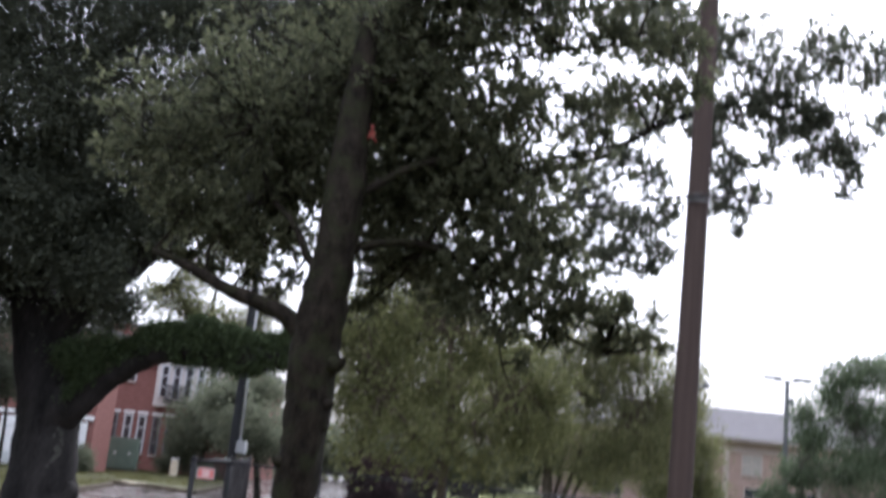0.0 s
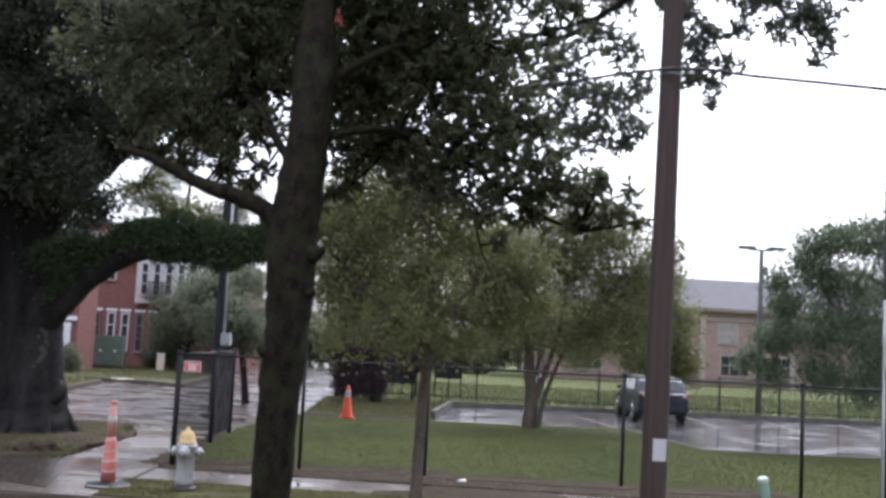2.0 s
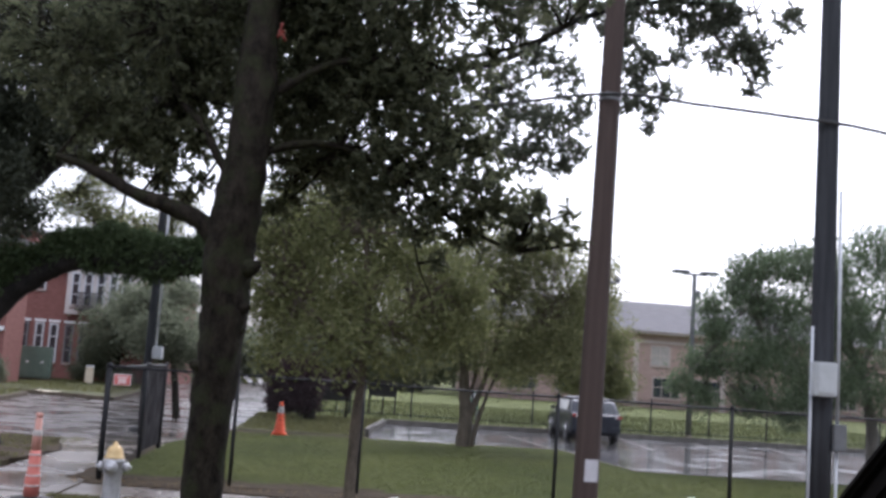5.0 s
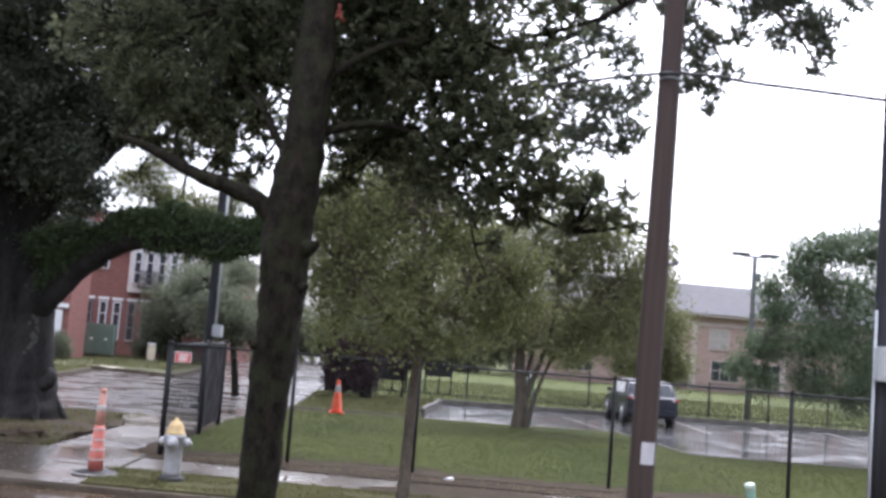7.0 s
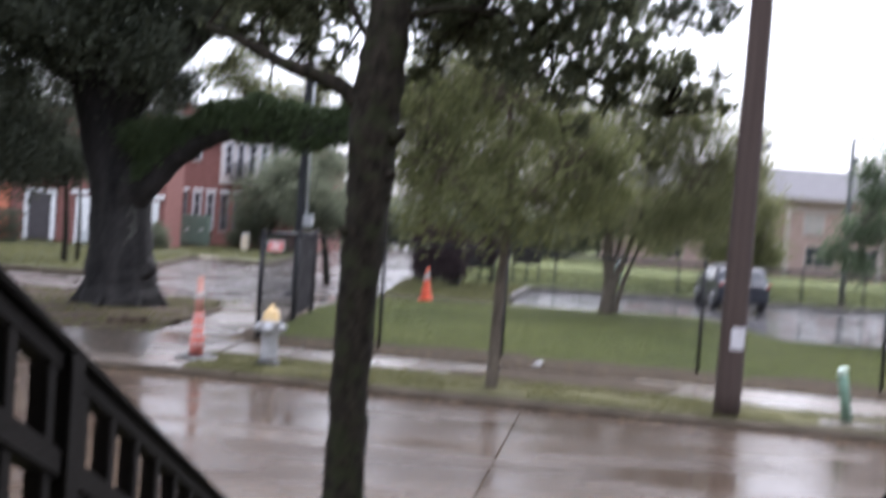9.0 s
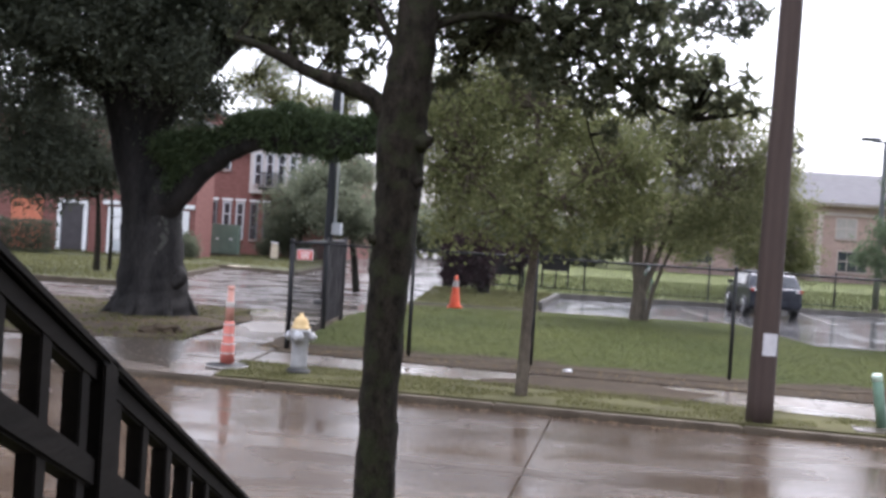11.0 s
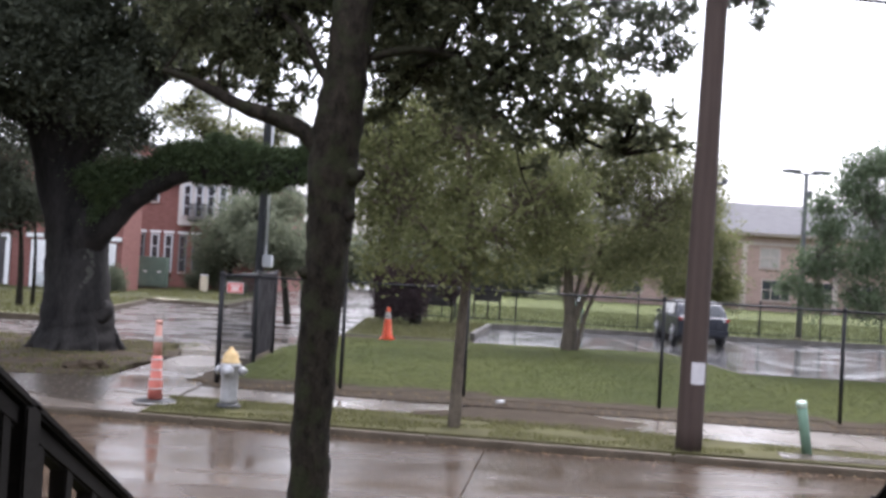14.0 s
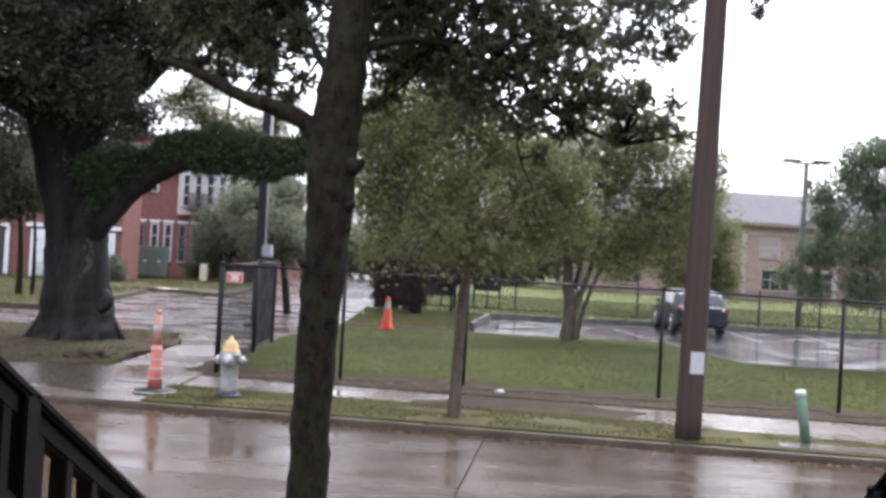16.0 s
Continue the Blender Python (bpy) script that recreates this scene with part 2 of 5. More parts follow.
def box(x0, x1, y0, y1, z0, z1, bevel=0.0, bm=None):
    out = bm or bmesh.new()
    v = [out.verts.new(p) for p in ((x0, y0, z0), (x1, y0, z0), (x1, y1, z0), (x0, y1, z0), (x0, y0, z1), (x1, y0, z1), (x1, y1, z1), (x0, y1, z1))]
    fs = [out.faces.new([v[i] for i in q]) for q in ((3, 2, 1, 0), (4, 5, 6, 7), (0, 1, 5, 4), (1, 2, 6, 5), (2, 3, 7, 6), (3, 0, 4, 7))]
    if bevel:
        edges = {e for f in fs for e in f.edges}
        bmesh.ops.bevel(out, geom=list(edges), offset=bevel, segments=2, affect="EDGES")
    return out


def lathe(profile, sides=20, bm=None, smooth=True):
    """Turns (radius, height) pairs about z."""
    out = bm or bmesh.new()
    rings = []
    for r, z in profile:
        rings.append([out.verts.new((max(r, 1e-4) * math.cos(2 * math.pi * k / sides), max(r, 1e-4) * math.sin(2 * math.pi * k / sides), z)) for k in range(sides)])
    for a, b in zip(rings, rings[1:]):
        for k in range(sides):
            f = out.faces.new((a[k], a[(k + 1) % sides], b[(k + 1) % sides], b[k]))
            f.smooth = smooth
    out.faces.new(rings[0][::-1])
    out.faces.new(rings[-1])
    return out


def moved(bm, m):
    bmesh.ops.transform(bm, matrix=m, verts=bm.verts)
    return bm


def between(a, b):
    """The pose that takes the z axis from a towards b."""
    a, b = Vector(a), Vector(b)
    return Matrix.Translation(a) @ (b - a).to_track_quat("Z", "Y").to_matrix().to_4x4()


def rod(a, b, r, sides=8):
    return moved(lathe([(r, 0), (r, (Vector(b) - Vector(a)).length)], sides), between(a, b))


def tube_arrays(points, radii, sides=10, rough=0.0, rng=None, start=0):
    """Rings along a bent line, with an uneven skin."""
    p = np.array(points, float)
    t = np.gradient(p, axis=0)
    t /= np.linalg.norm(t, axis=1)[:, None]
    ref = np.array([0.31, 0.95, 0.05])
    u = np.cross(t, ref)
    u /= np.linalg.norm(u, axis=1)[:, None]
    w = np.cross(t, u)
    a = np.linspace(0, 2 * np.pi, sides, endpoint=False)
    rad = np.array(radii, float)[:, None] * np.ones((1, sides))
    if rough:
        lumps = np.array([[noise.noise(Vector(c) * 1.6 / max(q, 0.04) ** 0.5 + Vector((math.cos(b), math.sin(b), 0)) * 1.3) for b in a] for c, q in zip(p, np.array(radii, float))])
        rad = rad * (1 + rough * 0.5 * rng.normal(0, 1, rad.shape) + 2.2 * rough * lumps)
    v = p[:, None] + rad[..., None] * (np.cos(a)[None, :, None] * u[:, None] + np.sin(a)[None, :, None] * w[:, None])
    v = v.reshape(-1, 3)
    n = len(p)
    f = [(start + i * sides + k, start + i * sides + (k + 1) % sides, start + (i + 1) * sides + (k + 1) % sides, start + (i + 1) * sides + k) for i in range(n - 1) for k in range(sides)]
    return v, f


def smooth_line(points, radii, steps=6):
    """Catmull-Rom through the points."""
    p = np.array(points, float)
    q = np.vstack([2 * p[0] - p[1], p, 2 * p[-1] - p[-2]])
    out, rr = [], []
    for i in range(len(p) - 1):
        a, b, c, d = q[i:i + 4]
        for s in np.linspace(0, 1, steps, endpoint=False):
            out.append(0.5 * (2 * b + (c - a) * s + (2 * a - 5 * b + 4 * c - d) * s * s + (3 * b - a - 3 * c + d) * s ** 3))
            rr.append(radii[i] * (1 - s) + radii[i + 1] * s)
    return np.array(out + [p[-1]]), np.array(rr + [radii[-1]])


def limb(name, points, radii, mat, parent, rng, sides=12, rough=0.05, label=""):
    p, r = smooth_line(points, radii)
    v, f = tube_arrays(p, r, sides, rough, rng)
    return from_arrays(name, v, f, mat, parent, label, True)


def leaf_arrays(centres, size, rng, droop=0.0, slim=0.4):
    """One small folded leaf at each centre: four points, two triangles."""
    n = len(centres)
    along = rng.normal(0, 1, (n, 3))
    along[:, 2] = along[:, 2] * 0.7 - droop
    along /= np.linalg.norm(along, axis=1)[:, None]
    side = np.cross(along, rng.normal(0, 1, (n, 3)))
    side /= np.linalg.norm(side, axis=1)[:, None]
    up = np.cross(along, side)
    s = size * rng.uniform(0.6, 1.3, (n, 1))
    v = np.stack([centres, centres + along * s * 0.5 + side * s * slim * 0.5 + up * s * 0.1, centres + along * s, centres + along * s * 0.5 - side * s * slim * 0.5 + up * s * 0.1], 1).reshape(-1, 3)
    k = np.arange(n)[:, None] * 4
    return v, np.vstack([k + [0, 1, 2], k + [0, 2, 3]])


def oval_leaves(base, along, size, rng, slim=0.36):
    """Pointed oval leaves, slightly folded along the rib: six points, four triangles."""
    n = len(base)
    side = np.cross(along, rng.normal(0, 1, (n, 3)))
    side /= np.linalg.norm(side, axis=1)[:, None] + 1e-9
    up = np.cross(side, along)
    s = size * rng.uniform(0.65, 1.25, (n, 1))
    w = s * slim * 0.5
    v = np.stack([base, base + along * s * 0.35 + side * w + up * s * 0.07, base + along * s * 0.72 + side * w * 0.8 + up * s * 0.05, base + along * s - up * s * 0.06,
                  base + along * s * 0.72 - side * w * 0.8 + up * s * 0.05, base + along * s * 0.35 - side * w + up * s * 0.07], 1).reshape(-1, 3)
    k = np.arange(n)[:, None] * 6
    return v, np.vstack([k + [0, 1, 5], k + [1, 2, 5], k + [2, 4, 5], k + [2, 3, 4]])


def rosette_crown(parent, blobs, roots, leaf, mat, bark, rng, density, per=7, twig=0.004, name="crown", core=0.15):
    """Twig tips spread through ball-like regions, each with a whorl of leaves; the twigs run back towards the region's heart and its root."""
    roots = np.array(roots, float)
    bases, ways, vs, fs, k = [], [], [], [], 0
    for x, y, z, r in blobs:
        heart = np.array([x, y, z])
        m = int(density * r * r) + 3
        d = rng.normal(0, 1, (m, 3))
        d /= np.linalg.norm(d, axis=1)[:, None]
        lump = np.array([0.93 + 0.55 * noise.noise(Vector(heart + q * 1.7)) for q in d])[:, None]
        tips = heart + d * r * lump * rng.uniform(core, 1.25, (m, 1)) ** 0.6 * np.array([1, 1, 0.85])
        out = d + rng.normal(0, 0.6, (m, 3)) + np.array([0, 0, 0.15])
        out /= np.linalg.norm(out, axis=1)[:, None]
        way = out[:, None] * rng.uniform(0.1, 0.9, (m, per, 1)) + rng.normal(0, 0.62, (m, per, 3))
        way /= np.linalg.norm(way, axis=2)[..., None]
        back = rng.uniform(0, 0.9, (m, per, 1)) ** 1.5 * leaf * 1.1
        bases.append((tips[:, None] - out[:, None] * back).reshape(-1, 3))
        ways.append(way.reshape(-1, 3))
        a = roots[np.argmin(np.linalg.norm(roots - heart, axis=1))]
        mid = (a + heart) / 2 + rng.normal(0, 0.08, 3) * np.linalg.norm(heart - a)
        v, f = tube_arrays([a, mid, heart], [twig * 2.6, twig * 2.0, twig * 1.4], 5, 0, rng, k)
        vs.append(v)
        fs += f
        k += len(v)
        for tip, o in zip(tips[:: 2], out[:: 2]):
            q = heart + (tip - heart) * 0.35 + rng.normal(0, 0.06, 3) * r
            v, f = tube_arrays([q, tip - o * leaf * 1.2, tip], [twig, twig * 0.7, twig * 0.35], 3, 0, rng, k)
            vs.append(v)
            fs += f
            k += len(v)
    v, f = oval_leaves(np.vstack(bases), np.vstack(ways), leaf, rng)
    tagged(from_arrays(name, v, f, mat, parent), kind="stuff")
    tagged(from_arrays("twig_work", np.vstack(vs), fs, bark, parent), kind="stuff")


def clump_points(blobs, per_clump, clumps_per, rng, spread=0.3, flat=0.8):
    """Leaf places in uneven clumps that fill ball-like regions (x, y, z, radius)."""
    out, hearts = [], []
    for x, y, z, r in blobs:
        m = clumps_per(r) if callable(clumps_per) else clumps_per
        d = rng.normal(0, 1, (m, 3))
        d /= np.linalg.norm(d, axis=1)[:, None]
        c = np.array([x, y, z]) + d * r * rng.uniform(0.15, 1.0, (m, 1)) ** 0.5 * np.array([1, 1, flat])
        hearts.append(c)
        s = spread * rng.uniform(0.6, 1.4, (m, 1, 1))
        out.append((c[:, None] + rng.normal(0, 1, (m, per_clump, 3)) * s).reshape(-1, 3))
    return np.vstack(out), np.vstack(hearts)


def twig_arrays(hearts, roots, r, rng):
    """Thin bent twigs from the nearest root to each clump."""
    vs, fs, k = [], [], 0
    roots = np.array(roots, float)
    for h in hearts:
        a = roots[np.argmin(np.linalg.norm(roots - h, axis=1))]
        mid = (a + h) / 2 + rng.normal(0, 0.12, 3) * np.linalg.norm(h - a)
        v, f = tube_arrays([a, (a + mid) / 2 + rng.normal(0, 0.02, 3), mid, h], [r, r * 0.8, r * 0.6, r * 0.25], 4, 0, rng, k)
        vs.append(v)
        fs += f
        k += len(v)
    return np.vstack(vs), fs


def crown(parent, blobs, roots, leaf, mat, bark, rng, per_clump, clumps_per, spread, twig, droop=0.0, slim=0.4, name="crown"):
    pts, hearts = clump_points(blobs, per_clump, clumps_per, rng, spread)
    v, f = leaf_arrays(pts, leaf, rng, droop, slim)
    tagged(from_arrays(name, v, f, mat, parent), kind="stuff")
    v, f = twig_arrays(hearts[:: max(1, len(hearts) // 260)], roots, twig, rng)
    tagged(from_arrays("twig_work", v, f, bark, parent), kind="stuff")


def ragged(outline, amount, step=0.4):
    """The outline cut into short steps that wander a little."""
    out = []
    for (xa, ya), (xb, yb) in zip(outline, outline[1:] + outline[:1]):
        n = max(1, int(math.hypot(xb - xa, yb - ya) / step))
        for k in range(n):
            x, y = xa + (xb - xa) * k / n, ya + (yb - ya) * k / n
            out.append((x + amount * noise.noise(Vector((x * 1.7, y * 1.7, 1))), y + amount * noise.noise(Vector((x * 1.7, y * 1.7, 7)))))
    return out


def sheet(name, outline, z, mat, thick=0.1, parent=None, label="", bm=None):
    """A flat slab with the given plan outline, its top at z."""
    out = bm or bmesh.new()
    top = [out.verts.new((x, y, z)) for x, y in outline]
    low = [out.verts.new((x, y, z - thick)) for x, y in outline]
    out.faces.new(top)
    out.faces.new(low[::-1])
    for k in range(len(top)):
        out.faces.new((top[k], low[k], low[(k + 1) % len(top)], top[(k + 1) % len(top)]))
    bmesh.ops.recalc_face_normals(out, faces=out.faces)
    return mesh_object(name, out, mat, parent, label) if bm is None else out


# ---- ground, roads and pavements ----
SLOPE = -0.13          # the front street runs a little askew


def street_y(y0, x):
    return y0 + SLOPE * x


def strip(name, y0, y1, x0, x1, z, mat, thick, parent=None, label=""):
    return sheet(name, [(x0, street_y(y0, x0)), (x1, street_y(y0, x1)), (x1, street_y(y1, x1)), (x0, street_y(y1, x0))], z, mat, thick, parent, label)


def structure(ob, label, category):
    return tagged(ob, label, category, kind="structure")


structure(sheet("ground", [(-1500, -1500), (1500, -1500), (1500, 1500), (-1500, 1500)], -0.2, TURF, 1.0), "wide level ground of wet grass", "ground")
structure(strip("road_bed", 6.3, 13.0, -60, 60, -0.125, SOIL, 0.02), "dark joint filler under the concrete street", "road")
road = structure(new("road"), "rain-wet brown concrete street in large slabs", "road")
structure(sheet("side_street", [(-60, 24.2), (-4.3, 24.2), (-2.6, 30.2), (-1.9, 38.5), (-1.5, 120), (-9.8, 120), (-9.6, 69), (-8.6, 43.2), (-10.2, 44.4), (-13.6, 46.0), (-11.9, 43.6), (-10.8, 30.4), (-60, 30.0)], -0.14, SIDE_ROAD, 0.05), "wide wet concrete side street with puddles", "road")
structure(sheet("driveway", [(-8.6, 14.15), (-3.75, 13.5), (-3.55, 16.2), (-3.5, 24.3), (-5.9, 24.3), (-5.1, 21.4), (-5.25, 17.2), (-6.2, 16.5), (-8.6, 16.6)], -0.012, WALK, 0.2), "wet concrete driveway between the oak and the fence", "driveway")
structure(sheet("oak_bed", ragged([(-16, 17.3), (-8.6, 16.7), (-6.3, 16.7), (-5.5, 17.4), (-5.3, 19.5), (-5.15, 21.4), (-5.9, 23.8), (-9, 24.0), (-16, 24.0)], 0.35), 0.012, SOIL, 0.25), "bare leaf-strewn earth round the old oak", "soil")
structure(sheet("puddled_walk", [(-16, 15.1), (-8.62, 14.17), (-8.62, 16.58), (-16, 17.25)], -0.015, WALK, 0.2), "dark wet pavement under the oak", "pavement")
structure(strip("verge", 13.17, 14.7, -3.74, 40, -0.005, VERGE, 0.2), "muddy grass verge along the kerb", "verge")
structure(strip("soil_strip", 15.97, 17.0, -3.54, 40, 0.017, SOIL, 0.2), "strip of bare wet soil under the fence", "soil")
structure(sheet("lawn", [(-3.48, 17.47)] + [(x, street_y(17.02, x) + 0.22 * noise.noise(Vector((x * 1.3, 3, 0))) + 0.1 * noise.noise(Vector((x * 5.1, 8, 0)))) for x in np.arange(-3.3, 29.5, 0.12)] + [(30, 13.2), (30, 23.5), (9.45, 23.95), (7.2, 24.0), (6.6, 29.6), (1.2, 29.3), (-2.5, 28.7), (-3.48, 24.2)], 0.02, TURF, 0.22), "clipped green lawn behind the chain-link fence", "lawn")
structure(sheet("dark_strip", ragged([(-2.75, 28.72), (-2.5, 28.72), (1.15, 29.3), (1.15, 30.1), (-2.7, 29.7)], 0.12, 0.3), 0.0, SOIL, 0.2), "narrow dark strip behind the lawn", "soil")
structure(sheet("lot_walk", [(1.2, 29.32), (6.5, 29.62), (6.5, 30.1), (1.2, 30.1)], -0.01, WALK, 0.2), "narrow wet concrete path behind the lawn", "path")
structure(sheet("lawn_far", [(-2.6, 29.75), (1.1, 30.15), (1.15, 32.4), (2.0, 38.5), (2.0, 39.6), (-1.85, 39.6), (-1.88, 38.4)], 0.02, CORNER_TURF, 0.22), "patch of grass between street and car park", "lawn")
structure(sheet("car_park", [(1.22, 30.12), (6.55, 30.12), (6.65, 29.65), (7.22, 24.05), (9.45, 24.0), (40, 23.4), (40, 39.3), (11, 39.3), (2.15, 38.4), (1.3, 32.3)], -0.08, ASPHALT, 0.12), "rain-wet grey car park with faded bay lines", "car park")
structure(sheet("field", [(-1.45, 39.62), (60, 39.62), (90, 200), (-1.4, 200)], 0.03, FIELD, 0.23), "bright yellow-green field beyond the car park", "field")
structure(sheet("corner_lawn", [(-60, 30.6), (-10.9, 30.8), (-12.0, 43.6), (-13.7, 46.2), (-10.3, 44.6), (-8.7, 43.4), (-9.75, 69), (-10, 140), (-60, 140)], 0.0, CORNER_TURF, 0.2), "grass in front of the brick houses", "lawn")
structure(sheet("side_fence_soil", ragged([(-4.0, 17.3), (-3.45, 16.5), (-3.3, 18), (-3.2, 23.4), (-3.8, 23.6), (-3.75, 20)], 0.2, 0.3), 0.002, SOIL, 0.2), "bare soil along the side fence", "soil")
structure(sheet("mud_patch", ragged([(-0.3, 14.65), (0.9, 14.3), (2.6, 14.1), (3.0, 14.9), (2.4, 15.7), (0.6, 15.75), (0.1, 15.2)], 0.35, 0.25), 0.006, SOIL, 0.05), "wet mud washed over the sidewalk", "mud")
for k, (xa, ya, xb, yb) in enumerate(((-3.3, 17.3, -1.2, 17.75), (-1.6, 17.0, 1.0, 17.65), (0.6, 16.75, 2.6, 17.2), (2.2, 16.5, 4.3, 17.1), (4.0, 16.2, 6.4, 16.95), (6.2, 15.95, 9.5, 16.6))):
    structure(sheet("worn_patch", ragged([(xa, ya - 0.2), (xb, yb - 0.75), (xb, yb - 0.1), ((xa + xb) / 2, yb + 0.05), (xa, ya + 0.25)], 0.3, 0.3), 0.0215 + 0.0012 * k, SOIL, 0.01), "bare worn earth at the edge of the lawn", "soil")
structure(sheet("puddle", ragged([(-5.15, 17.12), (-4.76, 15.57), (-4.44, 14.15), (-5.24, 14.53), (-6.15, 15.03), (-6.91, 16.86), (-6.05, 16.98)], 0.15, 0.3), 0.004, PUDDLE, 0.02), "dark standing rain water beside the driveway", "puddle")
structure(sheet("driveway_joint", [(-3.65, 14.30), (-3.60, 14.30), (-3.56, 17.34), (-3.60, 17.34)], 0.008, SOIL, 0.02), "dark joint across the driveway", "joint")
structure(strip("near_verge", -3.0, 6.1, -40, 40, -0.03, VERGE, 0.2), "wet ground on the near side of the street", "verge")


def run_of_pieces(parent, name, points, width, z0, z1, length, mat, gap=0.006):
    """Kerb stones along a bent line."""
    for (xa, ya), (xb, yb) in zip(points, points[1:]):
        d = Vector((xb - xa, yb - ya))
        n = max(1, round(d.length / length))
        step = d.length / n
        bm = box(gap / 2, step - gap / 2, -width / 2, width / 2, z0, z1, 0.02)
        me = None
        for k in range(n):
            if me is None:
                ob = part(name, bm, mat, parent)
                me = ob.data
            else:
                ob = new(name, me)
                ob.parent = parent
            ob.matrix_basis = pose(xa + d.x * k / n, ya + d.y * k / n, 0, 0, 0, math.degrees(math.atan2(d.y, d.x)))


def kerb_line(name, label, points, width=0.16, z0=-0.2, z1=0.005, length=3.0, mat=KERB):
    ob = structure(new(name), label, "kerb")
    run_of_pieces(ob, "kerb_stone", points, width, z0, z1, length, mat)


kerb_line("kerb_front", "stained concrete kerb along the wet street", [(-30, street_y(13.08, -30)), (30, street_y(13.08, 30))], z1=-0.03)
kerb_line("kerb_near", "concrete kerb on the near side of the street", [(-30, street_y(6.2, -30)), (30, street_y(6.2, 30))])
kerb_line("kerb_car_park", "pale concrete kerb round the car park", [(1.2, 32.35), (2.07, 38.5), (11, 39.45), (30, 39.5)], 0.18, -0.2, 0.1, 3.0, PARK_KERB)
kerb_line("kerb_lawn", "low concrete edging between lawn and car park", [(6.62, 29.6), (7.2, 24.02), (9.45, 23.98), (24, 23.6)], 0.12, -0.2, 0.035, 3.0, PARK_KERB)
kerb_line("kerb_corner", "kerb along the grass of the houses", [(-40, 30.45), (-10.95, 30.65), (-12.05, 43.6), (-13.7, 46.1)], 0.16, -0.2, 0.02, 4)
kerb_line("kerb_bend", "kerb at the far street corner", [(-13.7, 46.1), (-10.25, 44.5), (-8.62, 43.3), (-9.65, 69)], 0.16, -0.2, 0.02, 3)

# bay lines
for xa, ya, xb, yb in ((6.7, 31.0, 6.3, 36.5), (10.6, 33.5, 10.9, 38.9), (13.2, 33.5, 13.8, 38.9), (16.0, 33.5, 16.7, 38.9)):
    d = Vector((yb - ya, xa - xb)).normalized() * 0.05
    structure(sheet("bay_line", [(xa - d.x, ya - d.y), (xa + d.x, ya + d.y), (xb + d.x, yb + d.y), (xb - d.x, yb - d.y)], -0.074, STREET_PAINT, 0.004), "faded pale parking bay line", "marking")
structure(sheet("crossing_ramp", [(-12.4, 45.45), (-11.4, 44.92), (-11.1, 45.47), (-12.1, 46.0)], 0.01, CREAM, 0.03), "yellowed kerb ramp plate at the corner", "ramp")


# ---- buildings in the distance ----
def window(parent, x, y, z, w, h, rails=1, mullions=1, name="window", frame_mat=None, pane_mat=None):
    """A recessed window in a wall that faces the street, with frame, bars and pane."""
    fm = frame_mat or PVC
    ob = part(name, box(x - w / 2, x + w / 2, y - 0.1, y - 0.02, z - 0.09, z, 0.0), STONE_BAND, parent, "stone sill under a window")
    part("pane", box(x - w / 2 + 0.05, x + w / 2 - 0.05, y - 0.03, y - 0.012, z + 0.05, z + h - 0.05), pane_mat or GLASS, ob)
    bm = box(x - w / 2, x - w / 2 + 0.09, y - 0.07, y - 0.004, z, z + h)
    box(x + w / 2 - 0.09, x + w / 2, y - 0.07, y - 0.004, z, z + h, 0, bm)
    box(x - w / 2 + 0.09, x + w / 2 - 0.09, y - 0.07, y - 0.004, z + h - 0.09, z + h, 0, bm)
    for k in range(rails):
        zz = z + h * (k + 1) / (rails + 1)
        box(x - w / 2 + 0.09, x + w / 2 - 0.09, y - 0.06, y - 0.031, zz - 0.03, zz + 0.03, 0, bm)
    for k in range(mullions):
        xx = x - w / 2 + w * (k + 1) / (mullions + 1)
        box(xx - 0.03, xx + 0.03, y - 0.058, y - 0.032, z + 0.05, z + h - 0.09, 0, bm)
    part("window_frame", bm, fm, ob)
    return ob


town = thing("townhouse", "three-storey red brick townhouse with white-framed windows", "house")
part("wall", box(-19.2, -9.6, 62, 74, -0.2, 6.2), BRICK, town)
part("upper_wall", box(-19.2, -17.5, 62.02, 74, 6.2, 8.3), BRICK, town)
part("pale_bay", box(-15.4, -11.2, 61.6, 61.98, 3.7, 6.35), BRICK_PALE, town, "pale rendered bay on the upper storey")
part("roof", box(-19.4, -17.3, 61.7, 74.2, 8.3, 8.5), SHINGLE, town)
part("roof_low", box(-17.3, -9.4, 61.5, 74.2, 6.36, 6.55), SHINGLE, town)
for x in (-17.6, -16.75, -15.95, -15.1, -14.3):
    window(town, x, 62, 0.9, 0.5, 2.2, 2, 0, frame_mat=PVC if -17 < x < -15.5 else DARK_GREY)
    part("lintel", box(x - 0.32, x + 0.32, 61.94, 61.998, 3.16, 3.3), WHITE, town)
for x in (-14.9, -14.2, -13.5, -12.8, -12.1):
    window(town, x, 61.6, 4.2, 0.5, 1.9, 2, 0)
for x in (-18.4, -17.0):
    window(town, x, 62, 5.0, 0.7, 1.5)
part("balcony_floor", box(-14.7, -13.3, 61.0, 61.58, 3.9, 4.0), BLACK_METAL, town, "black iron balcony")
bm = bmesh.new()
for k in range(24):
    box(-14.7 + k * 0.06, -14.67 + k * 0.06, 61.02, 61.04, 4.0, 4.9, 0, bm)
box(-14.7, -13.3, 61.0, 61.05, 4.9, 4.95, 0, bm)
part("balcony_railing", bm, BLACK_METAL, town)

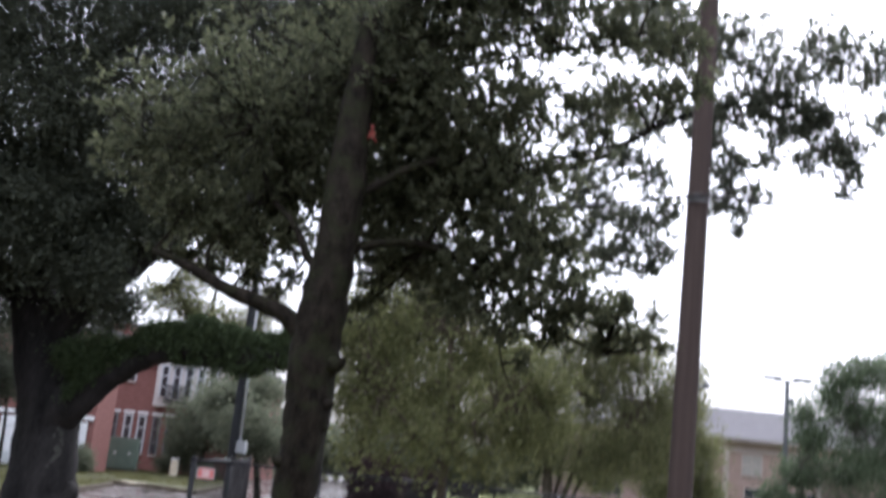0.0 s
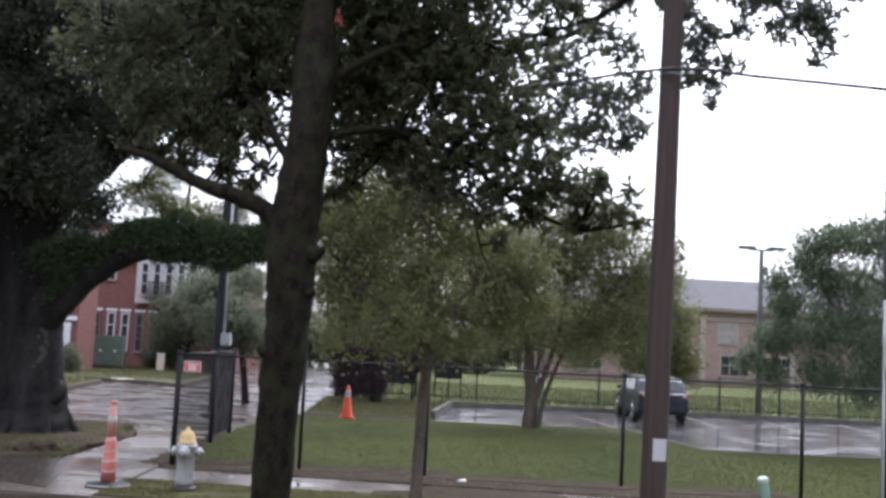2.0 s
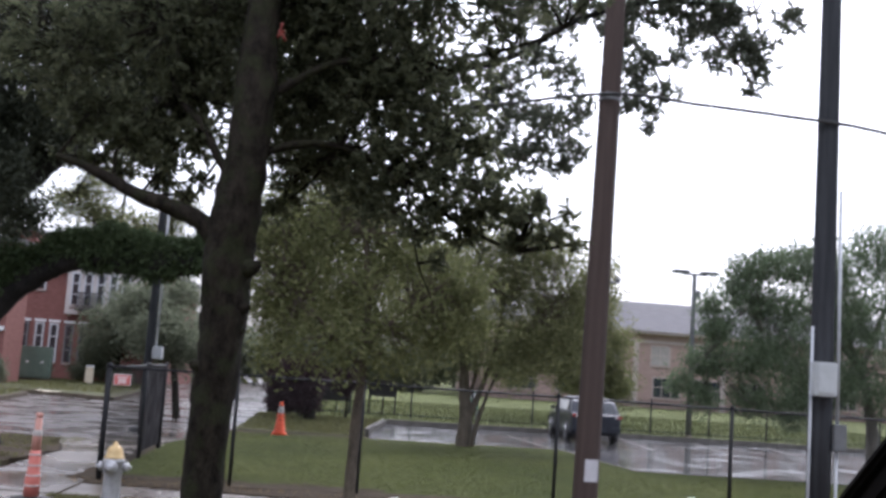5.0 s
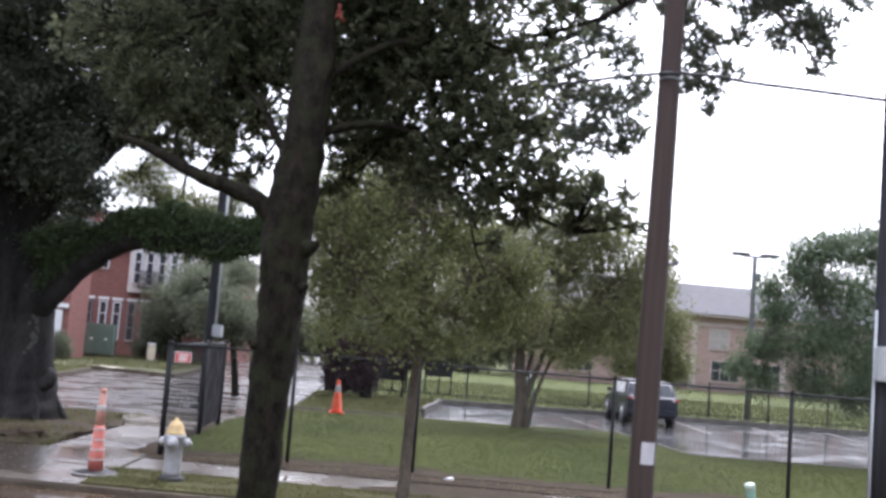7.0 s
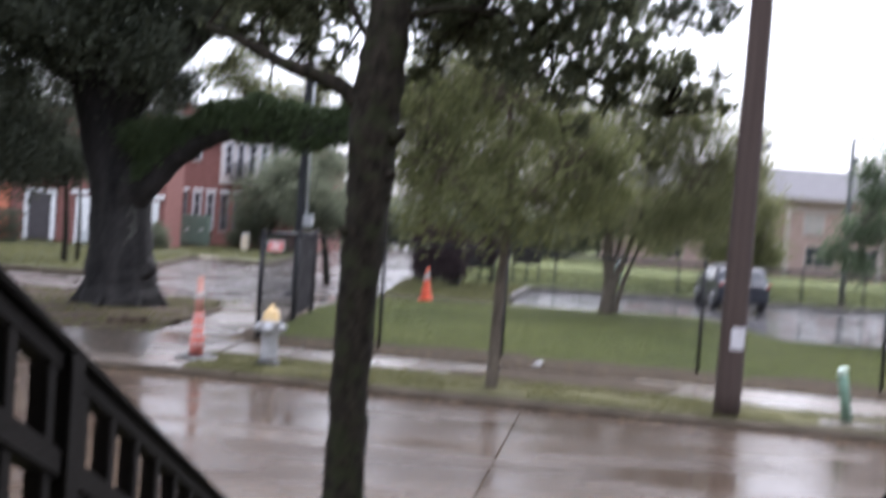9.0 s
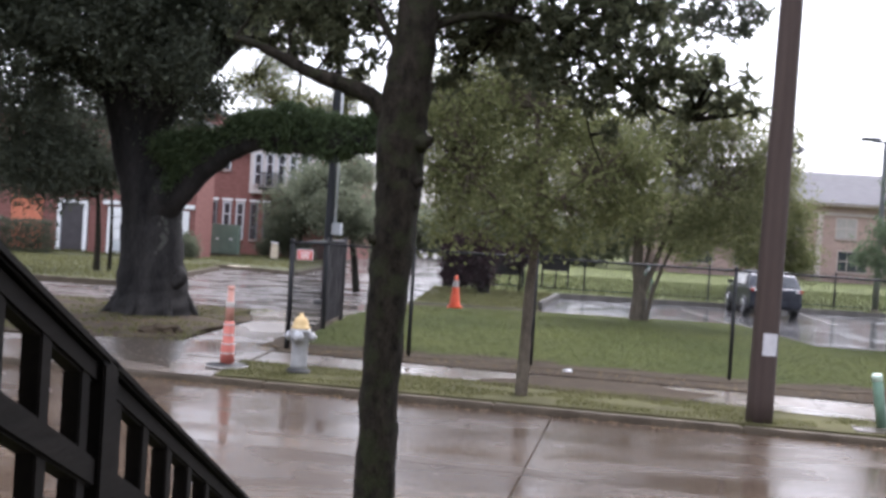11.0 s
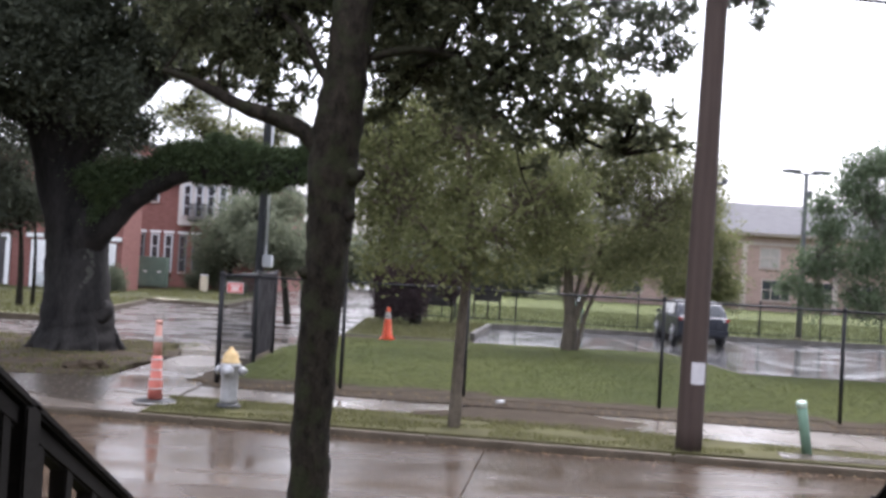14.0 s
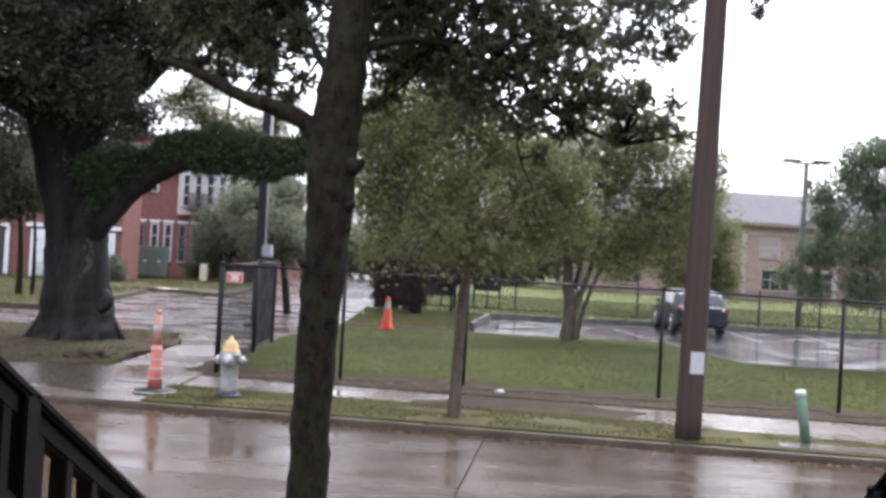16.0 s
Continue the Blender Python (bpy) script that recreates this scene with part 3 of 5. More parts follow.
garage = thing("garage_house", "red brick house wing with a wide white garage door", "house")
part("wall", box(-27.5, -15.35, 51, 54, -0.2, 6.6), BRICK, garage)
part("roof", box(-27.8, -15.1, 50.7, 54.2, 6.6, 6.85), SHINGLE, garage)
part("orange_panel", box(-24.7, -23.1, 50.9, 50.99, 0.0, 2.6), BRICK_ORANGE, garage, "orange-red painted entrance recess")
door = part("garage_door", box(-19.75, -15.65, 50.88, 50.97, 0.0, 2.3), WHITE, garage, "white panelled garage door")
for k in range(3):
    part("panel", box(-19.6, -15.8, 50.84, 50.878, 0.12 + k * 0.56 + 0.56, 0.6 + k * 0.56 + 0.56, 0.015), WHITE, door)
part("panel", box(-19.6, -15.8, 50.84, 50.878, 0.1, 0.6, 0.015), BOX_GREY, door)
part("door_lintel", box(-20.0, -15.4, 50.85, 50.99, 2.42, 2.62), WHITE, garage)
entry = part("entrance_door", box(-22.1, -21.0, 50.9, 50.985, 0.0, 2.35), DARK_DOOR, garage, "dark entrance door in a white frame")
part("door_frame", box(-22.32, -22.12, 50.86, 50.99, 0.0, 2.55), WHITE, entry)
part("door_frame", box(-20.98, -20.78, 50.86, 50.99, 0.0, 2.55), WHITE, entry)
part("transom", box(-22.11, -20.99, 50.86, 50.99, 2.36, 2.55), WHITE, entry)

school = thing("school_building", "long tan brick school with a grey shingle roof", "building")
part("wall", box(12, 62, 85, 100, -0.2, 6.1), BRICK_TAN, school)
part("stone_band", box(11.95, 62.05, 84.92, 84.995, 5.35, 5.6), STONE_BAND, school)
part("fascia", box(11.6, 62.4, 84.4, 100.6, 6.1, 6.32), STONE_BAND, school)
bm = bmesh.new()
vv = [bm.verts.new(p) for p in ((11.5, 84.3, 6.32), (62.5, 84.3, 6.32), (62.5, 100.7, 6.32), (11.5, 100.7, 6.32), (15, 92.5, 9.3), (59, 92.5, 9.3))]
for q in ((0, 1, 5, 4), (1, 2, 5), (2, 3, 4, 5), (3, 0, 4), (3, 2, 1, 0)):
    bm.faces.new([vv[i] for i in q])
part("roof", bm, SHINGLE, school)
for x in (15, 19, 23, 27.1, 30.6, 34.5, 38.5, 42.5):
    window(school, x, 85, 3.5, 1.7, 1.7, 1, 1, frame_mat=STONE_BAND, pane_mat=PALE_PANE)
    window(school, x + 0.6, 85, 0.9, 2.4, 1.7, 1, 2, frame_mat=STONE_BAND)
for x in (25.0, 32.5, 40):
    part("pilaster", box(x - 0.2, x + 0.2, 84.75, 84.998, -0.2, 5.34), STONE_BAND, school)


# ---- trees ----
rng = np.random.default_rng(7)
near_tree = thing("street_tree", "young live oak with dark mossy bark on the near verge", "tree", at=(0, 0, 0))
TRUNK = [(-0.6, 5.5, -0.05), (-0.61, 5.5, 0.35), (-0.6, 5.5, 0.8), (-0.61, 5.5, 1.2), (-0.6, 5.5, 1.64), (-0.585, 5.5, 2.0), (-0.57, 5.5, 2.3), (-0.575, 5.5, 2.52), (-0.56, 5.5, 2.8), (-0.53, 5.5, 3.15), (-0.52, 5.52, 3.5), (-0.52, 5.56, 3.9), (-0.5, 5.6, 4.5)]
limb("trunk", TRUNK, [0.2, 0.125, 0.108, 0.103, 0.107, 0.115, 0.12, 0.134, 0.13, 0.112, 0.106, 0.09, 0.05], BARK, near_tree, rng, 22, 0.06)
NEAR_LIMBS = [
    [(-0.6, 5.5, 2.57), (-0.71, 5.52, 2.73), (-0.87, 5.55, 2.81), (-1.08, 5.58, 2.875), (-1.23, 5.62, 2.945), (-1.4, 5.66, 3.02), (-1.55, 5.7, 3.07)],
    [(-0.55, 5.5, 2.95), (-0.68, 5.55, 3.1), (-0.8, 5.65, 3.3), (-0.98, 5.8, 3.5), (-1.1, 5.9, 3.9)],
    [(-0.54, 5.5, 3.1), (-0.3, 5.6, 3.22), (-0.05, 5.7, 3.25), (0.3, 5.6, 3.1), (0.6, 5.45, 2.85), (0.9, 5.3, 2.7)],
    [(-0.52, 5.52, 3.4), (-0.1, 5.6, 3.7), (0.4, 5.6, 3.75), (0.85, 5.5, 3.85), (1.1, 5.4, 3.95)],
    [(0.2, 5.55, 3.3), (0.3, 5.5, 3.1), (0.35, 5.5, 2.89), (0.41, 5.48, 2.62), (0.48, 5.45, 2.46)],
    [(-0.5, 5.58, 4.1), (0.1, 5.6, 4.3), (0.6, 5.5, 4.4), (1.0, 5.4, 4.45)],
]
for pts, r0 in zip(NEAR_LIMBS, (0.06, 0.03, 0.027, 0.025, 0.01, 0.016)):
    limb("limb", pts, list(np.linspace(r0, r0 * 0.3, len(pts))), BARK, near_tree, rng, 10, 0.06)
NEAR = [(-0.05, 6.0, 3.79, 0.49), (-0.41, 6.0, 4.3, 0.65), (-1.04, 6.0, 4.03, 0.55), (-1.07, 6.0, 3.34, 0.29), (-0.12, 6.4, 3.34, 0.29), (-0.9, 5.9, 3.6, 0.3), (-1.4, 5.7, 3.35, 0.25), (-1.6, 5.8, 3.7, 0.4), (-0.3, 5.9, 3.55, 0.3), (-0.97, 5.7, 3.07, 0.13), (-0.85, 5.7, 3.24, 0.14), (-1.18, 5.7, 3.2, 0.16), (-0.2, 5.8, 3.2, 0.22), (0.1, 5.7, 3.0, 0.16), (0.0, 5.8, 4.95, 0.6)]
NEAR_MASS = [(0.20, 5.80, 3.36, 0.27), (0.36, 5.70, 3.51, 0.25), (0.17, 5.80, 3.05, 0.16), (0.43, 5.60, 3.17, 0.20), (0.59, 5.50, 3.28, 0.16), (0.25, 5.80, 3.72, 0.25), (0.68, 5.40, 2.90, 0.15), (0.87, 5.30, 2.87, 0.11), (1.03, 5.20, 2.78, 0.07), (0.51, 5.50, 2.91, 0.15), (0.30, 5.60, 2.94, 0.12), (0.05, 5.80, 3.22, 0.13), (0.79, 5.40, 3.12, 0.10), (-0.26, 5.80, 4.13, 0.35), (0.10, 5.60, 3.98, 0.38), (0.39, 5.50, 3.65, 0.28), (0.09, 5.60, 3.53, 0.24), (0.46, 5.40, 3.31, 0.23), (0.26, 5.50, 3.16, 0.22), (0.57, 5.30, 3.06, 0.20), (0.78, 5.30, 2.98, 0.17), (0.94, 5.20, 2.89, 0.13), (1.09, 5.20, 2.80, 0.09), (1.20, 5.20, 2.76, 0.06), (0.70, 5.40, 3.27, 0.13), (0.44, 5.60, 4.10, 0.29), (0.72, 5.50, 4.05, 0.21), (0.94, 5.40, 4.12, 0.18), (1.11, 5.30, 4.13, 0.14), (1.28, 5.20, 4.14, 0.13), (0.18, 5.50, 2.89, 0.12), (0.42, 5.40, 2.81, 0.15), (0.65, 5.40, 2.78, 0.13), (0.88, 5.30, 2.75, 0.10), (0.51, 5.40, 2.63, 0.07), (0.57, 5.50, 3.69, 0.13), (-0.08, 5.80, 4.55, 0.41), (0.42, 5.60, 4.57, 0.42), (0.86, 5.50, 4.51, 0.27), (1.21, 5.40, 4.49, 0.23), (0.15, 5.70, 5.01, 0.46), (0.67, 5.60, 5.02, 0.39), (1.14, 5.40, 4.85, 0.26)]
NEAR_FILL = [(-1.59, 6.10, 3.12, 0.08), (-0.37, 6.20, 3.09, 0.13), (-0.31, 6.20, 3.23, 0.13), (-0.41, 6.10, 2.92, 0.09), (-1.13, 6.20, 3.08, 0.15), (-0.92, 6.10, 2.94, 0.10), (-1.42, 6.20, 3.15, 0.13), (-1.26, 6.30, 3.23, 0.20), (-0.82, 6.20, 3.29, 0.17), (-0.33, 6.20, 3.14, 0.15), (-0.43, 6.20, 3.41, 0.13), (-0.46, 6.10, 2.91, 0.08), (-1.61, 6.30, 3.26, 0.15), (-0.58, 6.30, 3.42, 0.44), (-0.24, 6.40, 3.47, 0.38), (-1.00, 6.30, 3.51, 0.44), (0.12, 6.20, 3.20, 0.30), (0.45, 6.00, 3.08, 0.29), (-1.30, 6.30, 3.32, 0.27), (0.63, 6.00, 3.63, 0.29), (0.78, 6.20, 4.05, 0.30), (-0.77, 6.40, 3.98, 0.42), (-1.66, 6.40, 3.64, 0.42), (-0.05, 6.30, 3.88, 0.41), (0.33, 6.30, 4.12, 0.41), (0.92, 5.60, 2.98, 0.18), (-0.87, 6.50, 4.35, 0.49), (-1.95, 6.60, 4.25, 0.50), (-1.34, 6.50, 4.78, 0.56), (-0.69, 6.50, 4.90, 0.56)]
NEAR_EDGE = [(0.72, 5.50, 3.79, 0.09), (0.86, 5.40, 3.90, 0.10), (-0.26, 6.20, 3.32, 0.15), (-0.08, 6.20, 3.19, 0.15), (-0.33, 6.00, 2.97, 0.11), (1.00, 5.20, 2.98, 0.06), (1.14, 5.20, 2.91, 0.05), (-0.46, 6.20, 3.83, 0.13), (-0.24, 6.20, 3.70, 0.15)]
roots = [p for line in NEAR_LIMBS for p in line[2:]] + TRUNK[9:]
for a, b, c, r in (((-0.520, 5.460, 2.512), (-0.460, 5.440, 2.526), (-0.405, 5.430, 2.552), 0.05), ((-0.531, 5.460, 2.298), (-0.482, 5.440, 2.312), (-0.441, 5.430, 2.326), 0.036), ((-0.532, 5.460, 2.185), (-0.493, 5.440, 2.193), (-0.457, 5.430, 2.204), 0.03), ((-0.654, 5.460, 2.000), (-0.688, 5.440, 2.010), (-0.714, 5.430, 2.026), 0.03)):
    limb("knot", [a, b, c], [r, r * 1.05, r * 0.35], BARK, near_tree, rng, 12, 0.08)
rosette_crown(near_tree, NEAR, roots, 0.054, LEAF_NEAR, BARK, rng, 1800)
rosette_crown(near_tree, NEAR_MASS, roots, 0.055, LEAF_NEAR, BARK, rng, 1450, name="street_side_crown")
rosette_crown(near_tree, NEAR_FILL, roots, 0.054, LEAF_NEAR, BARK, rng, 380, 7, name="inner_sprays")
rosette_crown(near_tree, NEAR_EDGE, roots, 0.055, LEAF_NEAR, BARK, rng, 1500, 6, name="outer_sprays")
ABOVE_LIMB = [(-1.22, 5.80, 3.03, 0.08), (-1.01, 5.80, 2.99, 0.07), (-0.87, 5.75, 2.93, 0.06), (-0.78, 5.80, 3.02, 0.09), (-1.38, 5.85, 3.10, 0.10)]
rosette_crown(near_tree, ABOVE_LIMB, NEAR_LIMBS[0][1:] + NEAR_LIMBS[1], 0.05, LEAF_NEAR, BARK, np.random.default_rng(5), 2200, 6, name="low_sprays")

oak = thing("old_oak", "massive old live oak with a dark trunk and fern-covered limb", "tree")
limb("trunk", [(-7.25, 21.4, -0.1), (-7.26, 21.4, 0.25), (-7.28, 21.4, 0.6), (-7.32, 21.4, 1.2), (-7.36, 21.4, 1.9), (-7.4, 21.4, 2.5), (-7.7, 21.4, 3.4), (-8.1, 21.4, 4.7), (-8.3, 21.4, 6.5), (-8.2, 21.3, 8.5)], [0.92, 0.82, 0.72, 0.65, 0.61, 0.63, 0.55, 0.45, 0.35, 0.2], BARK_OAK, oak, rng, 26, 0.03)
limb("low_limb", LOW_LIMB := [(-7.35, 21.3, 2.1), (-6.88, 21.1, 2.55), (-6.3, 21, 3.12), (-5.65, 21, 3.6), (-5.05, 21, 3.82), (-4.5, 21, 3.86), (-3.7, 21, 3.8), (-3.0, 21, 3.86), (-2.4, 21.2, 4.05), (-1.6, 21.3, 4.45), (-0.9, 21.4, 4.8), (0.0, 21.5, 4.88), (0.8, 21.6, 5.0)], [0.5, 0.42, 0.35, 0.33, 0.31, 0.33, 0.36, 0.3, 0.25, 0.22, 0.19, 0.15, 0.07], BARK_OAK, oak, rng, 18, 0.04, "thick low limb overgrown with ferns")
limb("limb", [(-7.8, 21.4, 3.6), (-6.8, 21.2, 4.8), (-5.6, 21.2, 6.0), (-4.2, 21.6, 7.0), (-2.5, 22.2, 8.4)], [0.4, 0.36, 0.3, 0.24, 0.12], BARK_OAK, oak, rng, 14, 0.05)
limb("limb", [(-8.1, 21.4, 4.6), (-9.2, 20.8, 5.2), (-10.5, 20.2, 6.0), (-12, 20, 7.2)], [0.35, 0.3, 0.22, 0.1], BARK_OAK, oak, rng, 14, 0.05)
for k in range(7):
    a = radians(-150 + 50 * k)
    c, n = math.cos(a), math.sin(a)
    limb("root", [(-7.25 + 0.55 * c, 21.4 + 0.55 * n, 0.5), (-7.25 + 0.75 * c, 21.4 + 0.75 * n, 0.22), (-7.25 + 0.9 * c, 21.4 + 0.9 * n, 0.05), (-7.25 + 1.06 * c, 21.4 + 1.06 * n, -0.05)], [0.16, 0.13, 0.09, 0.05], BARK_OAK, oak, rng, 10, 0.05)
limb("burl", [(-6.72, 21.05, 0.62), (-6.6, 21.0, 0.72), (-6.53, 20.98, 0.85), (-6.62, 21.03, 1.0)], [0.1, 0.13, 0.12, 0.06], BARK_OAK, oak, rng, 14, 0.12)
lrng = np.random.default_rng(9)
for x, z in zip(lrng.normal(-6.93, 0.05, 16), np.linspace(2.0, 0.95, 16)):
    bm = bmesh.new()
    bmesh.ops.create_icosphere(bm, subdivisions=3, radius=lrng.uniform(0.02, 0.06))
    a = math.asin(min(0.95, (x + 7.34) / 0.64))
    for vtx in bm.verts:
        q = vtx.co * (1 + 0.6 * noise.noise(vtx.co * 10 + Vector((x * 9, z * 7, 0))))
        vtx.co = Vector((q.x * math.cos(a), q.x * math.sin(a) + 0.1 * q.y, q.z * 1.3)) + Vector((-7.34 + 0.64 * math.sin(a), 21.4 - 0.64 * math.cos(a), z))
    part("lichen_patch", bm, LICHEN, oak, "pale grey lichen patch")
OAK = [(-8.1, 22.9, 4.6, 1.25), (-8.09, 20.00, 5.79, 1.62), (-6.96, 21.00, 6.98, 1.75), (-6.62, 20.00, 5.1, 0.8), (-4.94, 21.00, 7.45, 1.45), (-8.58, 20.00, 8.27, 2.17), (-5.98, 21.00, 9.57, 2.50), (-3.16, 22.00, 10.11, 2.38), (-10.32, 20.00, 4.89, 2.17), (-10.83, 20.00, 7.59, 2.38), (-4.38, 22.00, 6.55, 0.75), (-9.22, 20.00, 3.00, 0.87), (-1.24, 24.00, 8.87, 1.8), (-10.35, 20.00, 10.36, 2.71), (-7.04, 21.00, 11.81, 2.62), (-3.31, 22.00, 12.51, 2.74)]
OAK += [(-6.14, 21.00, 4.49, 0.30), (-7.4, 20.6, 6.2, 1.3), (-5.7, 20.6, 6.2, 0.7), (-9.4, 19.6, 6.4, 1.8), (-4.0, 21.2, 8.6, 1.6), (-1.8, 22.4, 10.6, 1.8)]
roots = [(-8.2, 21.3, 8.5), (-8.3, 21.4, 6.5), (-5.6, 21.2, 6.0), (-4.2, 21.6, 7.0), (-2.5, 22.2, 8.4), (-9.2, 20.8, 5.2), (-10.5, 20.2, 6.0), (-12, 20, 7.2), (-6.8, 21.2, 4.8)]
crown(oak, OAK, roots, 0.13, LEAF_OAK, BARK_OAK, rng, 46, lambda r: int(110 * r ** 1.6) + 10, 0.2, 0.03, 0.4)
line, girth = smooth_line(LOW_LIMB[1:9], [0.4, 0.35, 0.33, 0.31, 0.33, 0.36, 0.3, 0.25], 40)
frng = np.random.default_rng(17)
pick = frng.integers(0, len(line), 1500)
turn = frng.normal(0.5 * np.pi, 1.35, 1500)
shag = girth[pick] * 0.95 + 0.16 * np.array([abs(noise.noise(Vector(line[q]) * 2.3 + Vector((math.cos(a), 0, math.sin(a))))) for q, a in zip(pick, turn)]) * (1.4 + np.sin(turn))
lean = np.c_[np.zeros(1500), np.cos(turn), np.sin(turn)]
tufts = line[pick] + lean * shag[:, None]
keep = (np.sin(turn) > -0.1) | (line[pick][:, 0] > -5.0)
tufts, lean = tufts[keep], lean[keep]
pts = (tufts[:, None] + frng.normal(0, 0.055, (len(tufts), 30, 3))).reshape(-1, 3)
way = np.repeat(lean, 30, 0) + frng.normal(0, 0.7, (len(pts), 3)) - np.array([0, 0, 0.3])
way /= np.linalg.norm(way, axis=1)[:, None]
v, f = oval_leaves(pts, way, 0.08, frng, 0.35)
tagged(from_arrays("fern_growth", v, f, LEAF_MOSS, oak), "green resurrection ferns on the limb", kind="stuff")
pts, _ = clump_points([(-6.6, 20.75, 3.3, 0.3), (-6.85, 20.7, 3.45, 0.3), (-6.3, 20.8, 3.6, 0.3)], 46, 60, rng, 0.11)
v, f = leaf_arrays(pts, 0.1, rng, 0.3)
tagged(from_arrays("fern_growth", v, f, LEAF_MOSS, oak), "green resurrection ferns in the fork", kind="stuff")
LONG_LIMB = [(-5.6, 21.2, 6.0), (-3.2, 20.0, 6.9), (-0.8, 18.2, 6.9), (1.0, 17.0, 6.9), (2.4, 16.2, 7.1), (3.4, 15.4, 7.6), (4.6, 14.8, 7.8), (5.8, 14.4, 7.6)]
limb("long_limb", LONG_LIMB, [0.22, 0.16, 0.11, 0.08, 0.055, 0.045, 0.035, 0.018], BARK_OAK, oak, rng, 10, 0.05)
CURL = [[(1.99, 16.60, 6.29), (2.21, 16.60, 6.63), (2.56, 16.50, 6.76), (2.89, 16.30, 6.92), (3.23, 16.20, 7.00)], [(2.80, 16.40, 5.54), (2.84, 16.40, 5.82), (3.00, 16.30, 5.94), (3.16, 16.20, 6.11), (3.39, 16.00, 6.17)], [(2.28, 16.60, 5.83), (2.50, 16.50, 5.59), (2.78, 16.40, 5.52)], [(3.66, 15.40, 7.51), (4.08, 15.00, 7.22), (4.39, 14.90, 6.86), (4.62, 14.80, 6.37)], [(4.33, 15.00, 7.67), (4.86, 14.80, 7.63), (5.38, 14.60, 7.16), (5.79, 14.40, 6.53)]]
# Pale bark on these oak branches stands in for haze.
for line in CURL:
    limb("branch", line, list(np.linspace(0.045, 0.018, len(line))), BARK_PALE, oak, rng, 8, 0.05)
ARM = [(4.05, 14.80, 6.68, 0.24), (4.24, 14.80, 6.43, 0.21), (4.06, 14.80, 6.17, 0.16), (4.37, 14.80, 6.10, 0.19), (5.42, 14.50, 7.56, 0.35), (5.71, 14.40, 7.03, 0.27), (5.92, 14.40, 7.21, 0.22), (4.88, 14.60, 7.26, 0.28), (4.75, 14.70, 6.90, 0.22), (2.10, 16.50, 6.46, 0.46), (2.46, 16.50, 6.85, 0.48), (2.92, 16.00, 7.11, 0.43), (3.37, 16.00, 6.86, 0.37), (2.66, 16.50, 6.30, 0.48), (3.12, 16.00, 6.02, 0.47), (3.49, 16.00, 5.67, 0.35), (2.40, 16.50, 5.77, 0.41), (2.87, 16.00, 5.50, 0.43), (3.40, 16.00, 5.35, 0.23), (3.47, 15.50, 6.18, 0.32), (3.17, 16.00, 7.73, 0.43), (3.51, 15.50, 7.81, 0.41), (2.61, 16.50, 8.11, 0.54), (3.91, 15.00, 7.21, 0.38), (4.16, 15.00, 7.71, 0.44), (4.65, 14.80, 7.80, 0.50), (5.13, 14.60, 7.58, 0.43), (5.55, 14.50, 7.18, 0.37), (5.88, 14.40, 6.75, 0.28), (4.28, 14.80, 6.82, 0.31), (4.62, 14.80, 6.41, 0.24), (4.16, 14.80, 6.17, 0.23), (5.26, 14.50, 6.87, 0.26), (5.81, 14.40, 6.41, 0.13), (5.00, 14.60, 8.09, 0.48), (4.38, 14.80, 5.84, 0.14), (6.22, 14.40, 8.43, 0.56), (5.51, 14.50, 8.60, 0.61), (4.35, 14.80, 8.66, 0.72), (3.50, 15.20, 8.97, 0.74), (2.85, 16.00, 9.47, 0.83), (6.33, 14.30, 7.54, 0.28)]
rosette_crown(oak, ARM, LONG_LIMB[3:] + [p for q in CURL for p in q], 0.115, LEAF_ARM, BARK_PALE, rng, 400, 7, 0.007, "reaching_sprays", 0.2)


def simple_tree(name, label, stems, blobs, leaf, mat, bark, per, clumps, spread, droop=0.2, slim=0.4, twig=0.015, group=""):
    t = thing(name, label, "tree", group)
    rts = []
    for k, (pts, r0) in enumerate(stems):
        limb("trunk" if k == 0 else "stem", pts, list(np.linspace(r0, r0 * 0.35, len(pts))), bark, t, rng, 12, 0.05)
        rts += pts[len(pts) // 2:]
    crown(t, blobs, rts, leaf, mat, bark, rng, per, clumps, spread, twig, droop, slim)
    return t


simple_tree("young_tree", "slim young tree with olive leaves on the verge", [([(0.35, 13.75, -0.05), (0.36, 13.75, 0.8), (0.38, 13.75, 1.6), (0.42, 13.75, 2.3), (0.4, 13.75, 3.0), (0.3, 13.75, 3.8)], 0.085), ([(0.42, 13.75, 2.2), (0.7, 13.7, 2.6), (1.0, 13.7, 2.9)], 0.04), ([(0.41, 13.75, 2.0), (0.0, 13.7, 2.4), (-0.5, 13.65, 2.9)], 0.04)],
            [(-0.53, 13.70, 3.05, 0.56), (0.05, 13.90, 3.33, 0.72), (0.66, 13.60, 2.97, 0.68), (-0.71, 13.60, 2.30, 0.42), (0.03, 13.40, 2.34, 0.52), (0.79, 13.90, 2.32, 0.5), (-0.21, 13.70, 3.82, 0.44), (0.40, 14.00, 3.74, 0.42), (1.28, 13.80, 2.64, 0.42), (-0.8, 13.8, 3.5, 0.45), (-0.95, 13.8, 2.95, 0.4), (-1.05, 13.8, 3.9, 0.42), (-0.5, 13.8, 4.3, 0.4), (0.1, 13.9, 4.4, 0.4), (1.18, 13.8, 3.4, 0.48), (0.85, 13.9, 3.65, 0.45), (1.65, 14.0, 3.2, 0.4), (1.75, 14.1, 2.75, 0.4)],
            0.085, LEAF_OLIVE, BARK_BROWN, 28, lambda r: int(90 * r), 0.13, 0.5)
